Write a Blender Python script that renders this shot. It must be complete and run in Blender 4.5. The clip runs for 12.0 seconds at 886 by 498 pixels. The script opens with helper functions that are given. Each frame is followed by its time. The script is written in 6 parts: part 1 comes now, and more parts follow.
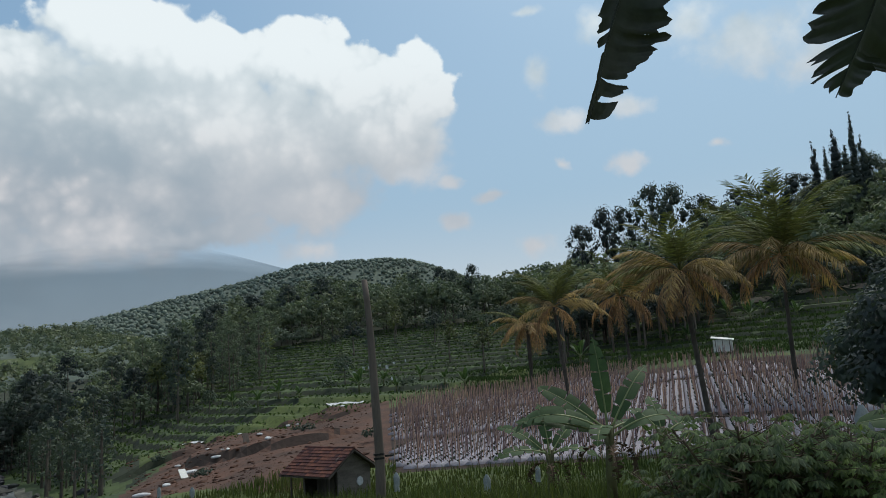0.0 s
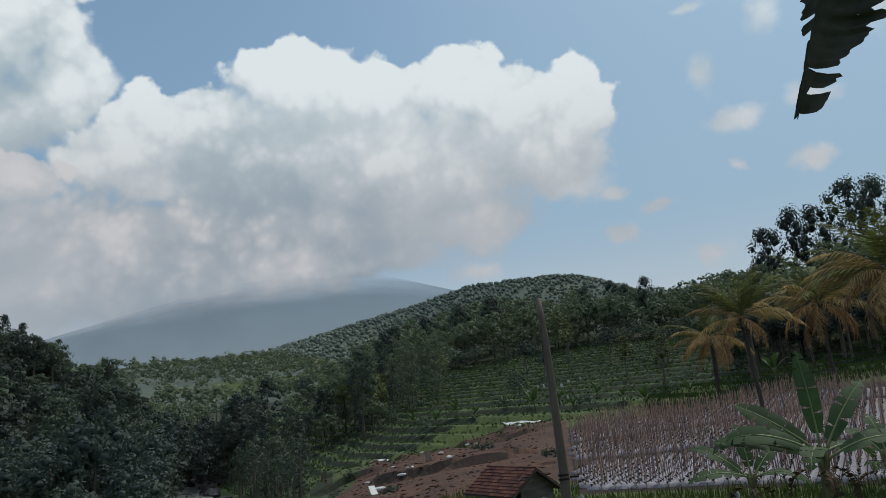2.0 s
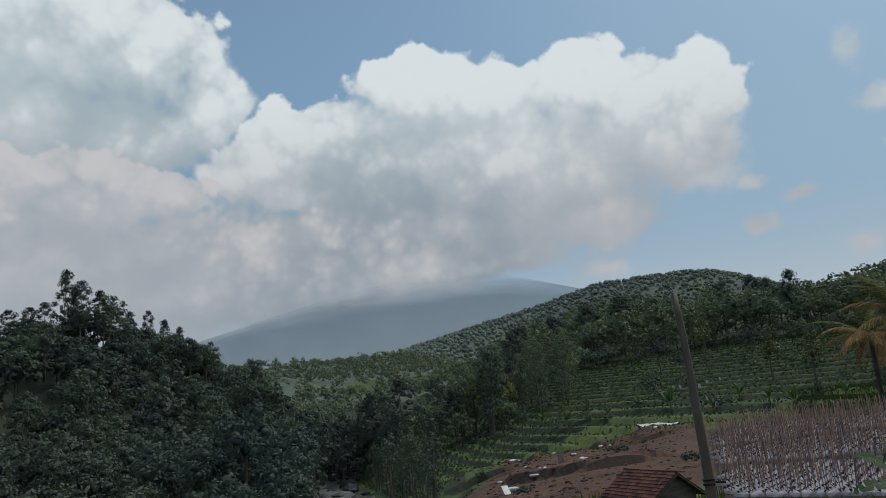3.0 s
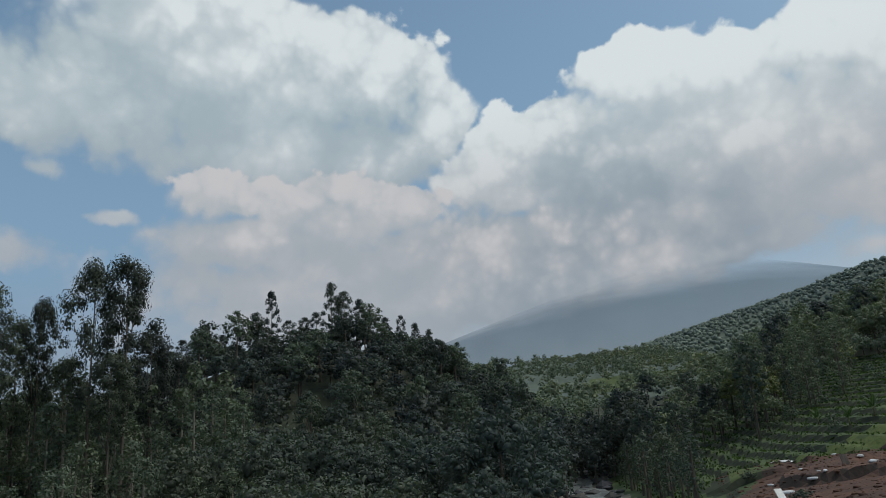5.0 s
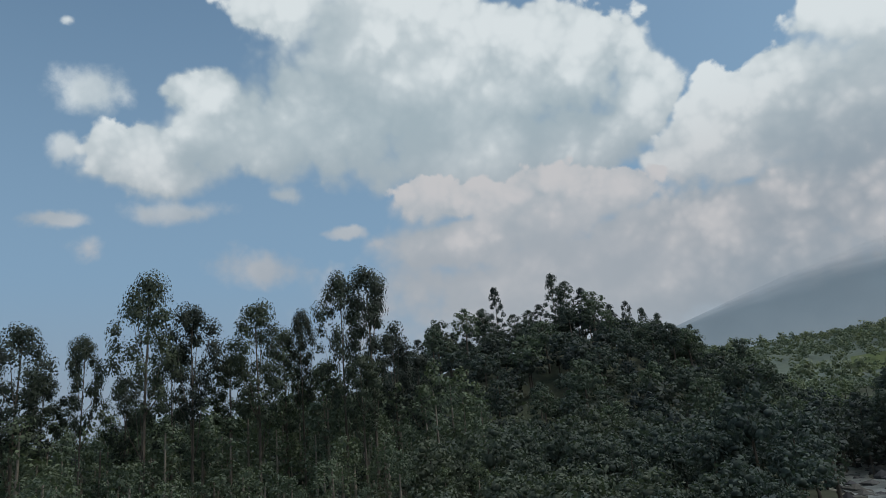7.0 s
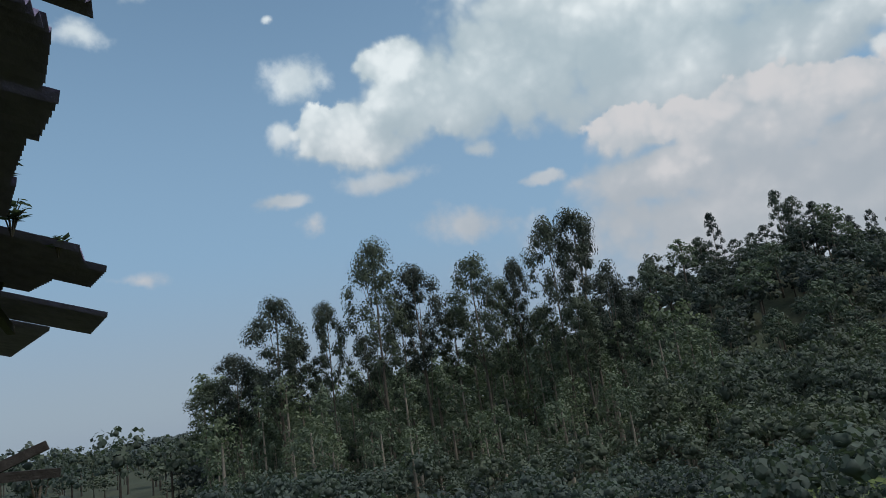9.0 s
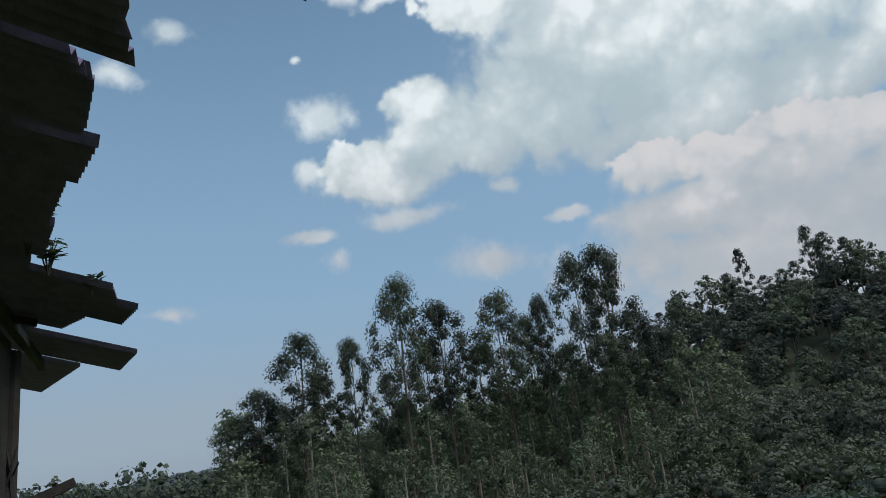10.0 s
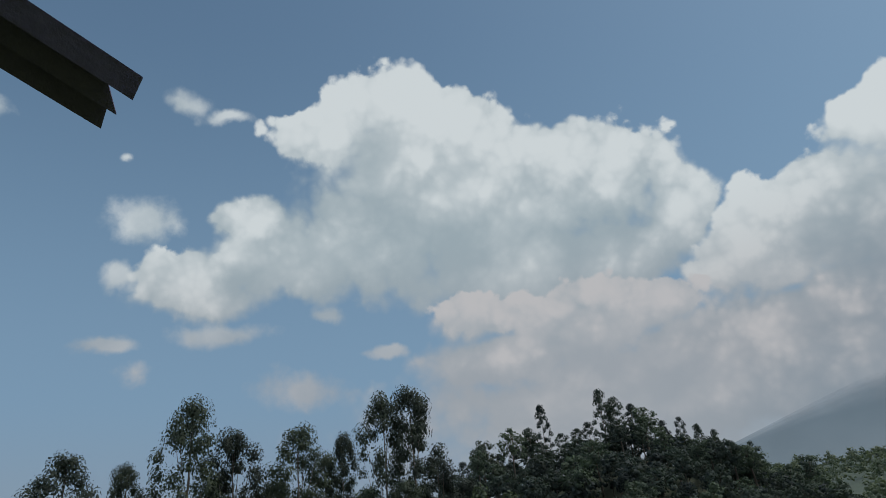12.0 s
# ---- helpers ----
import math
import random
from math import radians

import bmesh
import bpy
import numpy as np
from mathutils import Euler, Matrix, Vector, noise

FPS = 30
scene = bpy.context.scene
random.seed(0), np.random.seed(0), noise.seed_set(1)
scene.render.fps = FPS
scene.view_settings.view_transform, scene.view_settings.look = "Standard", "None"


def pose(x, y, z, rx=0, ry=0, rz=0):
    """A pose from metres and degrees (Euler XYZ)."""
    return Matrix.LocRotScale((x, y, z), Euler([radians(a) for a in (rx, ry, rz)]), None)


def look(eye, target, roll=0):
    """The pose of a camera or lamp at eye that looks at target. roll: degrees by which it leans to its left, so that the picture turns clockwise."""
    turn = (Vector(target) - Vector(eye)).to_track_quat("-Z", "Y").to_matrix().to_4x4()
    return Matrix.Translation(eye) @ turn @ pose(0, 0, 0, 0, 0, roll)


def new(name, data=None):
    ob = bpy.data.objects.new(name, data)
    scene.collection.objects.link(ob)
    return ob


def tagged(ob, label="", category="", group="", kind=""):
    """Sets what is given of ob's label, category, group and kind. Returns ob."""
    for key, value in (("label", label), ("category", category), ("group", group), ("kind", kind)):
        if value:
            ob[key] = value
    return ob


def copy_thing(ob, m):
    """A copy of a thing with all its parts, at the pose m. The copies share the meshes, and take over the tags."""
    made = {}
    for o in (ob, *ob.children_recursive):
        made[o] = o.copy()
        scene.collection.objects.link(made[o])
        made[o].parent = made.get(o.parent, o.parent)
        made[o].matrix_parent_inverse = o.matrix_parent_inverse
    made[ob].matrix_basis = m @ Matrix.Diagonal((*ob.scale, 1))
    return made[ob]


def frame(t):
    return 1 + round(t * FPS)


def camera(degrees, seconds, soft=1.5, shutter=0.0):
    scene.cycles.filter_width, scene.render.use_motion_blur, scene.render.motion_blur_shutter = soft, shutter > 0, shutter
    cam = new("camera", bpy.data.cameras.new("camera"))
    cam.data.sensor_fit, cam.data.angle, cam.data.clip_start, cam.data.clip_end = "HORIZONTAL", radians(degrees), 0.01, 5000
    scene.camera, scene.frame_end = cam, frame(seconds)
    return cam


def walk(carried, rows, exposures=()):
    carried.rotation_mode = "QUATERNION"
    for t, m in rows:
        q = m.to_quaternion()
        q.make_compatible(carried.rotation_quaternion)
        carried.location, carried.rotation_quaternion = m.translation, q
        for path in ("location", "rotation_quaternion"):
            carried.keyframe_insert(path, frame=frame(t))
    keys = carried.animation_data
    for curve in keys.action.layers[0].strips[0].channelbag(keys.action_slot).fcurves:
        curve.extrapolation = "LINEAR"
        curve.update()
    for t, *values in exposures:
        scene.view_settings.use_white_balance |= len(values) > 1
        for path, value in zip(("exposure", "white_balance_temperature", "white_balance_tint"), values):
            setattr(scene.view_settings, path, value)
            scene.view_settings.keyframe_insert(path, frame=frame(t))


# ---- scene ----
cam = camera(65.7, 12.0, soft=0.75)
# seconds, place, turn
ROWS = [
    (0, 0.000, 0.000, 1.500, 100.02, 3.94, 0.70),
    (0.5, -0.036, -0.001, 1.499, 99.97, 3.79, 3.58),
    (1, -0.074, -0.004, 1.502, 100.25, 3.62, 6.70),
    (1.5, -0.114, -0.009, 1.510, 100.93, 3.77, 10.08),
    (2, -0.168, -0.020, 1.528, 102.58, 4.57, 14.90),
    (2.5, -0.232, -0.039, 1.534, 103.14, 4.04, 20.26),
    (3, -0.289, -0.063, 1.537, 103.37, 4.08, 25.37),
    (3.2, -0.313, -0.074, 1.536, 103.33, 3.83, 27.51),
    (5, -0.487, -0.198, 1.549, 104.49, 3.95, 45.14),
    (5.5, -0.534, -0.247, 1.544, 104.07, 4.44, 50.79),
    (6, -0.564, -0.286, 1.549, 104.47, 4.59, 54.91),
    (6.5, -0.590, -0.323, 1.558, 105.34, 4.77, 58.75),
    (7, -0.621, -0.377, 1.557, 105.25, 5.18, 63.93),
    (7.5, -0.648, -0.436, 1.542, 103.82, 4.71, 69.00),
    (9.3, -0.692, -0.597, 1.539, 103.70, 8.16, 83.49),
    (9.5, -0.693, -0.602, 1.548, 104.54, 7.87, 83.97),
    (10, -0.693, -0.602, 1.565, 106.01, 7.49, 84.05),
    (10.5, -0.689, -0.590, 1.598, 109.53, 7.85, 82.72),
    (11, -0.684, -0.568, 1.632, 113.34, 7.77, 79.85),
    (11.5, -0.676, -0.540, 1.645, 115.25, 7.75, 76.02),
    (12, -0.655, -0.490, 1.642, 115.30, 5.54, 67.65),
]
EXPOSURES = [(0.0, 0.35), (1.0, 0.26), (1.5, 0.20), (2.5, 0.10), (3.0, 0.06), (6.0, 0.07), (7.5, 0.09), (9.5, 0.30), (10.0, 0.30), (10.5, 0.15), (12.0, -0.10)]
walk(cam, [(t, pose(x, y, z, rx, ry, rz)) for t, x, y, z, rx, ry, rz in ROWS], EXPOSURES)

# ---- sky and sun ----
# cumulus puffs: azimuth to the left of the valley's axis, elevation, half width, half height (degrees), thinness
CLOUD_EAST = [
    (25.6, 27.1, 6.3, 3.1, 0), (19.6, 25.3, 5.1, 3.8, 0), (11.6, 25.5, 4.7, 3.3, 0), (5.8, 22.7, 5.2, 3.5, 0),
    (0.5, 23.3, 3.2, 3.4, 0), (35.5, 23.9, 5.6, 2.4, 0), (39.2, 20.0, 5.3, 3.5, 0), (26.9, 20.6, 10.7, 5.0, 0),
    (15.5, 19.5, 10.7, 5.1, 0), (5.3, 19.6, 6.0, 3.1, 0), (2.8, 16.7, 3.6, 1.7, 0), (-0.8, 15.5, 1.5, 0.7, 0),
    (23.3, 15.3, 16.1, 3.7, 0), (37.3, 14.5, 11.4, 2.7, 0), (11.1, 14.6, 5.2, 2.3, 0), (10.8, 13.0, 1.4, 0.7, 0),
    (22.5, 11.9, 14.1, 1.9, 0.15),
]
CLOUD_SOUTH = [
    (-26.6, 22.7, 6.5, 3.2, 0.3), (-30.9, 20.1, 4.2, 2.5, 0.35), (-22.2, 25.0, 3.6, 2.2, 0.35), (-14.5, 26.3, 1.9, 2.1, 0.3),
    (-16.2, 15.6, 1.8, 1.0, 0), (-16.3, 19.9, 2.4, 1.1, 0.05), (-10.2, 16.1, 0.9, 0.6, 0.2), (-22.8, 15.6, 1.2, 0.6, 0.3),
    (-1.5, 12.2, 1.7, 1.0, 0), (-4.7, 13.8, 1.7, 0.6, 0.05), (-10.0, 23.4, 1.9, 2.0, 0.35), (-11.3, 19.5, 2.6, 1.1, 0.15),
    (-7.7, 9.7, 1.9, 1.2, 0.35), (11.4, 13.2, 1.9, 0.8, 0), (11.5, 10.4, 3.2, 1.4, 0.2), (-9.1, 28.5, 2.0, 0.6, 0.2),
]
CLOUD_WEST = [
    (69.5, 37.4, 6.3, 3.4, 0), (63.0, 35.6, 4.9, 3.0, 0), (76.4, 35.1, 5.5, 2.3, 0), (65.5, 31.9, 10.3, 5.5, 0),
    (53.0, 28.7, 9.1, 5.0, 0), (47.8, 29.7, 5.0, 2.6, 0), (44.0, 25.0, 3.2, 3.4, 0), (72.5, 25.8, 8.2, 4.2, 0),
    (82.1, 27.9, 4.0, 2.0, 0), (77.6, 25.0, 8.9, 3.2, 0), (86.7, 23.0, 5.2, 2.7, 0), (91.6, 27.5, 3.5, 1.8, 0),
    (92.8, 23.1, 1.3, 1.4, 0), (75.2, 20.5, 1.6, 0.8, 0), (93.1, 18.0, 2.3, 0.7, 0), (84.6, 18.9, 4.0, 1.1, 0),
    (77.8, 14.3, 5.0, 2.1, 0.2), (88.1, 36.6, 2.5, 1.3, 0.3), (84.2, 35.9, 2.6, 0.6, 0.1), (93.5, 32.0, 0.7, 0.5, 0.2),
]
CLOUD_LOW = [
    (62.3, 19.7, 4.4, 2.1, 0), (55.1, 18.5, 5.7, 2.0, 0),
    (46.7, 17.7, 3.5, 2.6, 0), (71.0, 17.3, 2.3, 0.5, 0), (60.5, 15.5, 9.4, 2.5, 0), (46.7, 14.1, 10.5, 2.6, 0),
    (55.3, 12.3, 14.2, 2.0, 0.1),
]
CLOUD_NORTH = [
    (104.3, 33.8, 1.8, 1.0, 0.1), (108.7, 30.4, 3.0, 1.4, 0.3), (93.5, 32.1, 0.7, 0.5, 0.2), (104.7, 12.5, 2.3, 0.9, 0.15),
    (91.2, 16.0, 2.1, 1.4, 0.45),
]


def node(nt, kind, *args, op=None, **kw):
    """A node with its inputs set from numbers or linked from sockets."""
    nd = nt.nodes.new(kind)
    if op:
        nd.operation = op
    for i, a in enumerate(args):
        if a is None:
            continue
        if isinstance(a, bpy.types.NodeSocket):
            nt.links.new(a, nd.inputs[i])
        else:
            nd.inputs[i].default_value = a
    for k, a in kw.items():
        if isinstance(a, bpy.types.NodeSocket):
            nt.links.new(a, nd.inputs[k])
        else:
            nd.inputs[k].default_value = a
    return nd


def fmath(nt, op, *args):
    return node(nt, "ShaderNodeMath", *args, op=op).outputs[0]


def vmath(nt, op, *args):
    nd = node(nt, "ShaderNodeVectorMath", *args, op=op)
    return nd.outputs["Value" if op in ("LENGTH", "DISTANCE", "DOT_PRODUCT") else "Vector"]


def ease(nt, value, a, b, c=0.0, d=1.0):
    nd = nt.nodes.new("ShaderNodeMapRange")
    nd.interpolation_type = "SMOOTHSTEP"
    nt.links.new(value, nd.inputs["Value"])
    for k, v in (("From Min", a), ("From Max", b), ("To Min", c), ("To Max", d)):
        nd.inputs[k].default_value = v
    return nd.outputs["Result"]


def blend(nt, fac, a, b, mode="MIX"):
    nd = nt.nodes.new("ShaderNodeMix")
    nd.data_type, nd.blend_type = "RGBA", mode
    for i, v in ((0, fac), (6, a), (7, b)):
        if isinstance(v, bpy.types.NodeSocket):
            nt.links.new(v, nd.inputs[i])
        elif i == 0:
            nd.inputs[i].default_value = v
        else:
            nd.inputs[i].default_value = (*v, 1.0) if len(v) == 3 else v
    return nd.outputs[2]


def cloud_group(name, puffs, soft):
    """A node group: the distance from a direction (degrees) to the nearest puff, 1 at its rim."""
    g = bpy.data.node_groups.new(name, "ShaderNodeTree")
    g.interface.new_socket("Place", in_out="INPUT", socket_type="NodeSocketVector")
    g.interface.new_socket("Rim", in_out="OUTPUT", socket_type="NodeSocketFloat")
    place = g.nodes.new("NodeGroupInput").outputs[0]
    least = None
    for az, el, ra, re, thin in puffs:
        near = vmath(g, "LENGTH", vmath(g, "MULTIPLY_ADD", place, (1 / ra, 1 / re, 0), (-az / ra, -el / re, 0)))
        if thin:
            near = fmath(g, "ADD", near, thin)
        least = near if least is None else fmath(g, "SMOOTH_MIN", least, near, soft)
    out = g.nodes.new("NodeGroupOutput")
    g.links.new(least, out.inputs[0])
    return g


SUN_EL, SUN_AZ = 62.0, -35.0
world = bpy.data.worlds.new("sky")
scene.world = world
world.use_nodes = True
wt = world.node_tree
wt.nodes.clear()
ray_dir = wt.nodes.new("ShaderNodeTexCoord").outputs["Generated"]
sep = node(wt, "ShaderNodeSeparateXYZ", ray_dir)
az = fmath(wt, "MULTIPLY", fmath(wt, "ARCTAN2", fmath(wt, "MULTIPLY", sep.outputs[0], -1.0), sep.outputs[1]), 57.2958)
el = fmath(wt, "MULTIPLY", fmath(wt, "ARCSINE", sep.outputs[2]), 57.2958)
flat_dir = node(wt, "ShaderNodeCombineXYZ", az, el, 0.0).outputs[0]
sky = wt.nodes.new("ShaderNodeTexSky")
sky.sky_type, sky.sun_disc = "NISHITA", False
sky.sun_elevation, sky.sun_rotation = radians(SUN_EL), radians(-SUN_AZ)
sky.air_density, sky.dust_density, sky.ozone_density = 1.0, 1.5, 1.0
billow = node(wt, "ShaderNodeTexNoise", ray_dir, Scale=11.0, Detail=6.0, Roughness=0.52, Distortion=0.1)
fine = node(wt, "ShaderNodeTexNoise", ray_dir, Scale=34.0, Detail=7.0, Roughness=0.62)
broad = node(wt, "ShaderNodeTexNoise", ray_dir, Scale=4.5, Detail=4.0, Roughness=0.5)


def heads(scale, bend):
    """Rounded cauliflower heads: high in the middle of each, low in the creases."""
    at = vmath(wt, "ADD", ray_dir, vmath(wt, "MULTIPLY", vmath(wt, "SUBTRACT", billow.outputs["Color"], (0.5, 0.5, 0.5)), (bend, bend, bend)))
    cell = wt.nodes.new("ShaderNodeTexVoronoi")
    cell.feature = "SMOOTH_F1"
    wt.links.new(at, cell.inputs["Vector"])
    cell.inputs["Scale"].default_value, cell.inputs["Smoothness"].default_value = scale, 0.35
    return fmath(wt, "SUBTRACT", 0.46, cell.outputs["Distance"])


bumps = fmath(wt, "ADD", fmath(wt, "MULTIPLY", heads(15.0, 0.10), 0.75), fmath(wt, "ADD", fmath(wt, "MULTIPLY", heads(36.0, 0.05), 0.42), fmath(wt, "MULTIPLY", heads(80.0, 0.03), 0.22)))
shift = vmath(wt, "MULTIPLY", vmath(wt, "SUBTRACT", billow.outputs["Color"], (0.5, 0.5, 0.5)), (6.0, 5.0, 0.0))
swayed = vmath(wt, "ADD", flat_dir, shift)
CLOUD_LOW += [(46.0, 11.0, 27.0, 6.0, 0.05)]
PUFFS = CLOUD_EAST + CLOUD_SOUTH + CLOUD_WEST + CLOUD_LOW + CLOUD_NORTH
shreds = cloud_group("shreds", [p for p in PUFFS if p[3] < 1.9 or p[4] >= 0.2], 0.25)


def rim(shapes, at):
    nd = wt.nodes.new("ShaderNodeGroup")
    nd.node_tree = shapes
    wt.links.new(at, nd.inputs[0])
    return nd.outputs[0]


# lit tops, grey bases
low = ease(wt, el, 13.0, 27.0)
top_col = blend(wt, low, (0.48, 0.485, 0.50), (0.65, 0.705, 0.725))
base_col = blend(wt, low, blend(wt, fmath(wt, "MULTIPLY", ease(wt, az, 52.0, 34.0), ease(wt, az, 14.0, 22.0)), (0.34, 0.375, 0.415), (0.25, 0.30, 0.35)), (0.335, 0.415, 0.46))
mottle = fmath(wt, "ADD", fmath(wt, "MULTIPLY", fmath(wt, "SUBTRACT", broad.outputs[0], 0.5), 1.0), fmath(wt, "MULTIPLY", fmath(wt, "SUBTRACT", billow.outputs[0], 0.5), 0.8))


def bank(name, puffs, soft, low_edge, reach, bright=None, gain=0.0):
    """One bank of cumulus: how far it covers a direction, and its colour there."""
    shapes = cloud_group(name, [p for p in puffs if p[3] >= 1.9 and p[4] < 0.2], soft)
    here = fmath(wt, "SUBTRACT", rim(shapes, swayed), fmath(wt, "MULTIPLY", bumps, 0.52))
    above = rim(shapes, vmath(wt, "ADD", swayed, (-1.2, 4.2 * reach, 0.0)))
    high = rim(shapes, vmath(wt, "ADD", swayed, (-1.0, 9.0 * reach, 0.0)))
    lift = fmath(wt, "SUBTRACT", fmath(wt, "ADD", fmath(wt, "MULTIPLY", above, 0.6), fmath(wt, "MULTIPLY", high, 0.32)), here)
    crisp = ease(wt, lift, 0.0, 0.8)
    inner = fmath(wt, "ADD", 0.98 - low_edge, fmath(wt, "MULTIPLY", crisp, low_edge - 0.06))
    outer = fmath(wt, "SUBTRACT", 1.24, fmath(wt, "MULTIPLY", crisp, 0.17))
    heap = node(wt, "ShaderNodeMapRange", here, outer, inner, 0.0, 1.0)
    heap.interpolation_type = "SMOOTHSTEP"
    lit = fmath(wt, "ADD", fmath(wt, "MULTIPLY", lift, 0.66), fmath(wt, "MULTIPLY", bumps, fmath(wt, "ADD", 0.12, fmath(wt, "MULTIPLY", crisp, 0.9))))
    return fmath(wt, "MULTIPLY", heap.outputs[0], 0.98), blend(wt, ease(wt, fmath(wt, "ADD", lit, mottle), -0.35 - gain, 0.85 - gain), base_col, bright or top_col)


west = bank("cumulus_west", CLOUD_WEST + [(62.0, 29.0, 14.5, 6.0, 0), (58.5, 22.8, 11.5, 3.4, 0), (49.4, 22.6, 7.0, 3.1, 0)], 0.3, 0.24, 1.1)
east = bank("cumulus_east", CLOUD_EAST + [(19.0, 19.5, 17.0, 6.0, 0)], 0.3, 0.22, 1.0, None, 0.16)
near_low = bank("cumulus_low", CLOUD_LOW + [(52.5, 19.4, 5.0, 2.4, 0), (53.0, 17.2, 7.5, 2.8, 0)], 0.3, 0.34, 0.6, (0.515, 0.515, 0.53))
wisps = rim(shreds, vmath(wt, "ADD", flat_dir, vmath(wt, "MULTIPLY", shift, (0.7, 0.55, 0.0))))
# loose clouds over the rest of the sky, behind and overhead
away = fmath(wt, "MAXIMUM", ease(wt, fmath(wt, "ABSOLUTE", fmath(wt, "SUBTRACT", az, 38.0)), 82.0, 100.0), ease(wt, el, 46.0, 60.0))
loose = fmath(wt, "MULTIPLY", fmath(wt, "MULTIPLY", away, ease(wt, broad.outputs[0], 0.46, 0.58)), 0.9)
thin = fmath(wt, "MAXIMUM", loose, ease(wt, fmath(wt, "ADD", fmath(wt, "SUBTRACT", wisps, fmath(wt, "MULTIPLY", bumps, 0.6)), fmath(wt, "MULTIPLY", fmath(wt, "SUBTRACT", 0.5, fine.outputs[0]), 0.9)), 1.25, 0.35, 0.0, 0.85))
haze = ease(wt, el, 48.0, 4.0)
blue = blend(wt, fmath(wt, "MULTIPLY", haze, 0.88), blend(wt, 1.0, sky.outputs[0], (0.096, 0.112, 0.104), "MULTIPLY"), blend(wt, ease(wt, el, 15.0, 3.0), blend(wt, ease(wt, az, 26.0, 4.0), (0.205, 0.322, 0.46), (0.26, 0.365, 0.47)), blend(wt, ease(wt, az, 80.0, 35.0), (0.24, 0.30, 0.385), (0.43, 0.465, 0.51))))
whole = blend(wt, thin, blue, blend(wt, ease(wt, mottle, -0.3, 0.25), base_col, top_col))
for cover, colour in (west, east, near_low):
    whole = blend(wt, cover, whole, colour)
back = node(wt, "ShaderNodeBackground", whole, 1.0)
wt.links.new(back.outputs[0], wt.nodes.new("ShaderNodeOutputWorld").inputs[0])

sun_lamp = bpy.data.lights.new("sun", "SUN")
sun_lamp.energy, sun_lamp.angle, sun_lamp.color = 1.7, radians(14), (1.0, 0.95, 0.88)
sun_from = Vector((-math.sin(radians(SUN_AZ)) * math.cos(radians(SUN_EL)), math.cos(radians(SUN_AZ)) * math.cos(radians(SUN_EL)), math.sin(radians(SUN_EL))))
new("sun", sun_lamp).matrix_world = look(sun_from * 60, (0, 0, 0))


# ---- materials ----
def material(name, base, vary=0.35, rough=0.7, scale=3.0, bump=0.0, metal=0.0, second=None, island=0.0, sheen=0.0, through_light=0.0, coords="Object", stretch=(1, 1, 1)):
    """A surface with two scales of variation; second: the colour it drifts towards; island: how far loose pieces differ; through_light: a leaf's glow when lit from behind."""
    m = bpy.data.materials.new(name)
    m.use_nodes = True
    nt = m.node_tree
    nt.nodes.clear()
    at = nt.nodes.new("ShaderNodeTexCoord").outputs[coords]
    if coords != "Generated" and stretch != (1, 1, 1):
        at = vmath(nt, "MULTIPLY", at, stretch)
    big = node(nt, "ShaderNodeTexNoise", at, Scale=scale * 0.22, Detail=4.0, Roughness=0.6)
    fine = node(nt, "ShaderNodeTexNoise", at, Scale=scale * 2.3, Detail=6.0, Roughness=0.65)
    other = second or tuple(c * (1 - vary) for c in base)
    col = blend(nt, ease(nt, big.outputs[0], 0.35, 0.68), base, other)
    col = blend(nt, ease(nt, fine.outputs[0], 0.3, 0.75), col, blend(nt, 1.0, col, (1 - vary,) * 3, "MULTIPLY"))
    if island:
        geo = nt.nodes.new("ShaderNodeNewGeometry").outputs["Random Per Island"]
        one = nt.nodes.new("ShaderNodeObjectInfo").outputs["Random"]
        mixed = fmath(nt, "FRACT", fmath(nt, "ADD", geo, one))
        gain = ease(nt, mixed, 0.0, 1.0, 1 - island, 1 + island)
        gain = fmath(nt, "MULTIPLY", gain, ease(nt, one, 0.0, 1.0, 0.75, 1.3))
        tone = node(nt, "ShaderNodeCombineColor", gain, gain, fmath(nt, "POWER", gain, 0.6)).outputs[0]
        col = blend(nt, 1.0, col, tone, "MULTIPLY")
    bsdf = node(nt, "ShaderNodeBsdfPrincipled")
    nt.links.new(col, bsdf.inputs["Base Color"])
    bsdf.inputs["Roughness"].default_value, bsdf.inputs["Metallic"].default_value = rough, metal
    bsdf.inputs["Specular IOR Level"].default_value = 0.3
    if bump:
        bn = node(nt, "ShaderNodeBump", bump, 0.05)
        nt.links.new(fine.outputs[0], bn.inputs["Height"])
        nt.links.new(bn.outputs[0], bsdf.inputs["Normal"])
    shader = bsdf.outputs[0]
    if through_light:
        trans = node(nt, "ShaderNodeBsdfTranslucent", blend(nt, 1.0, col, (1.15, 1.3, 0.8), "MULTIPLY"))
        shader = node(nt, "ShaderNodeMixShader", through_light, shader, trans.outputs[0]).outputs[0]
    nt.links.new(shader, nt.nodes.new("ShaderNodeOutputMaterial").inputs[0])
    return m


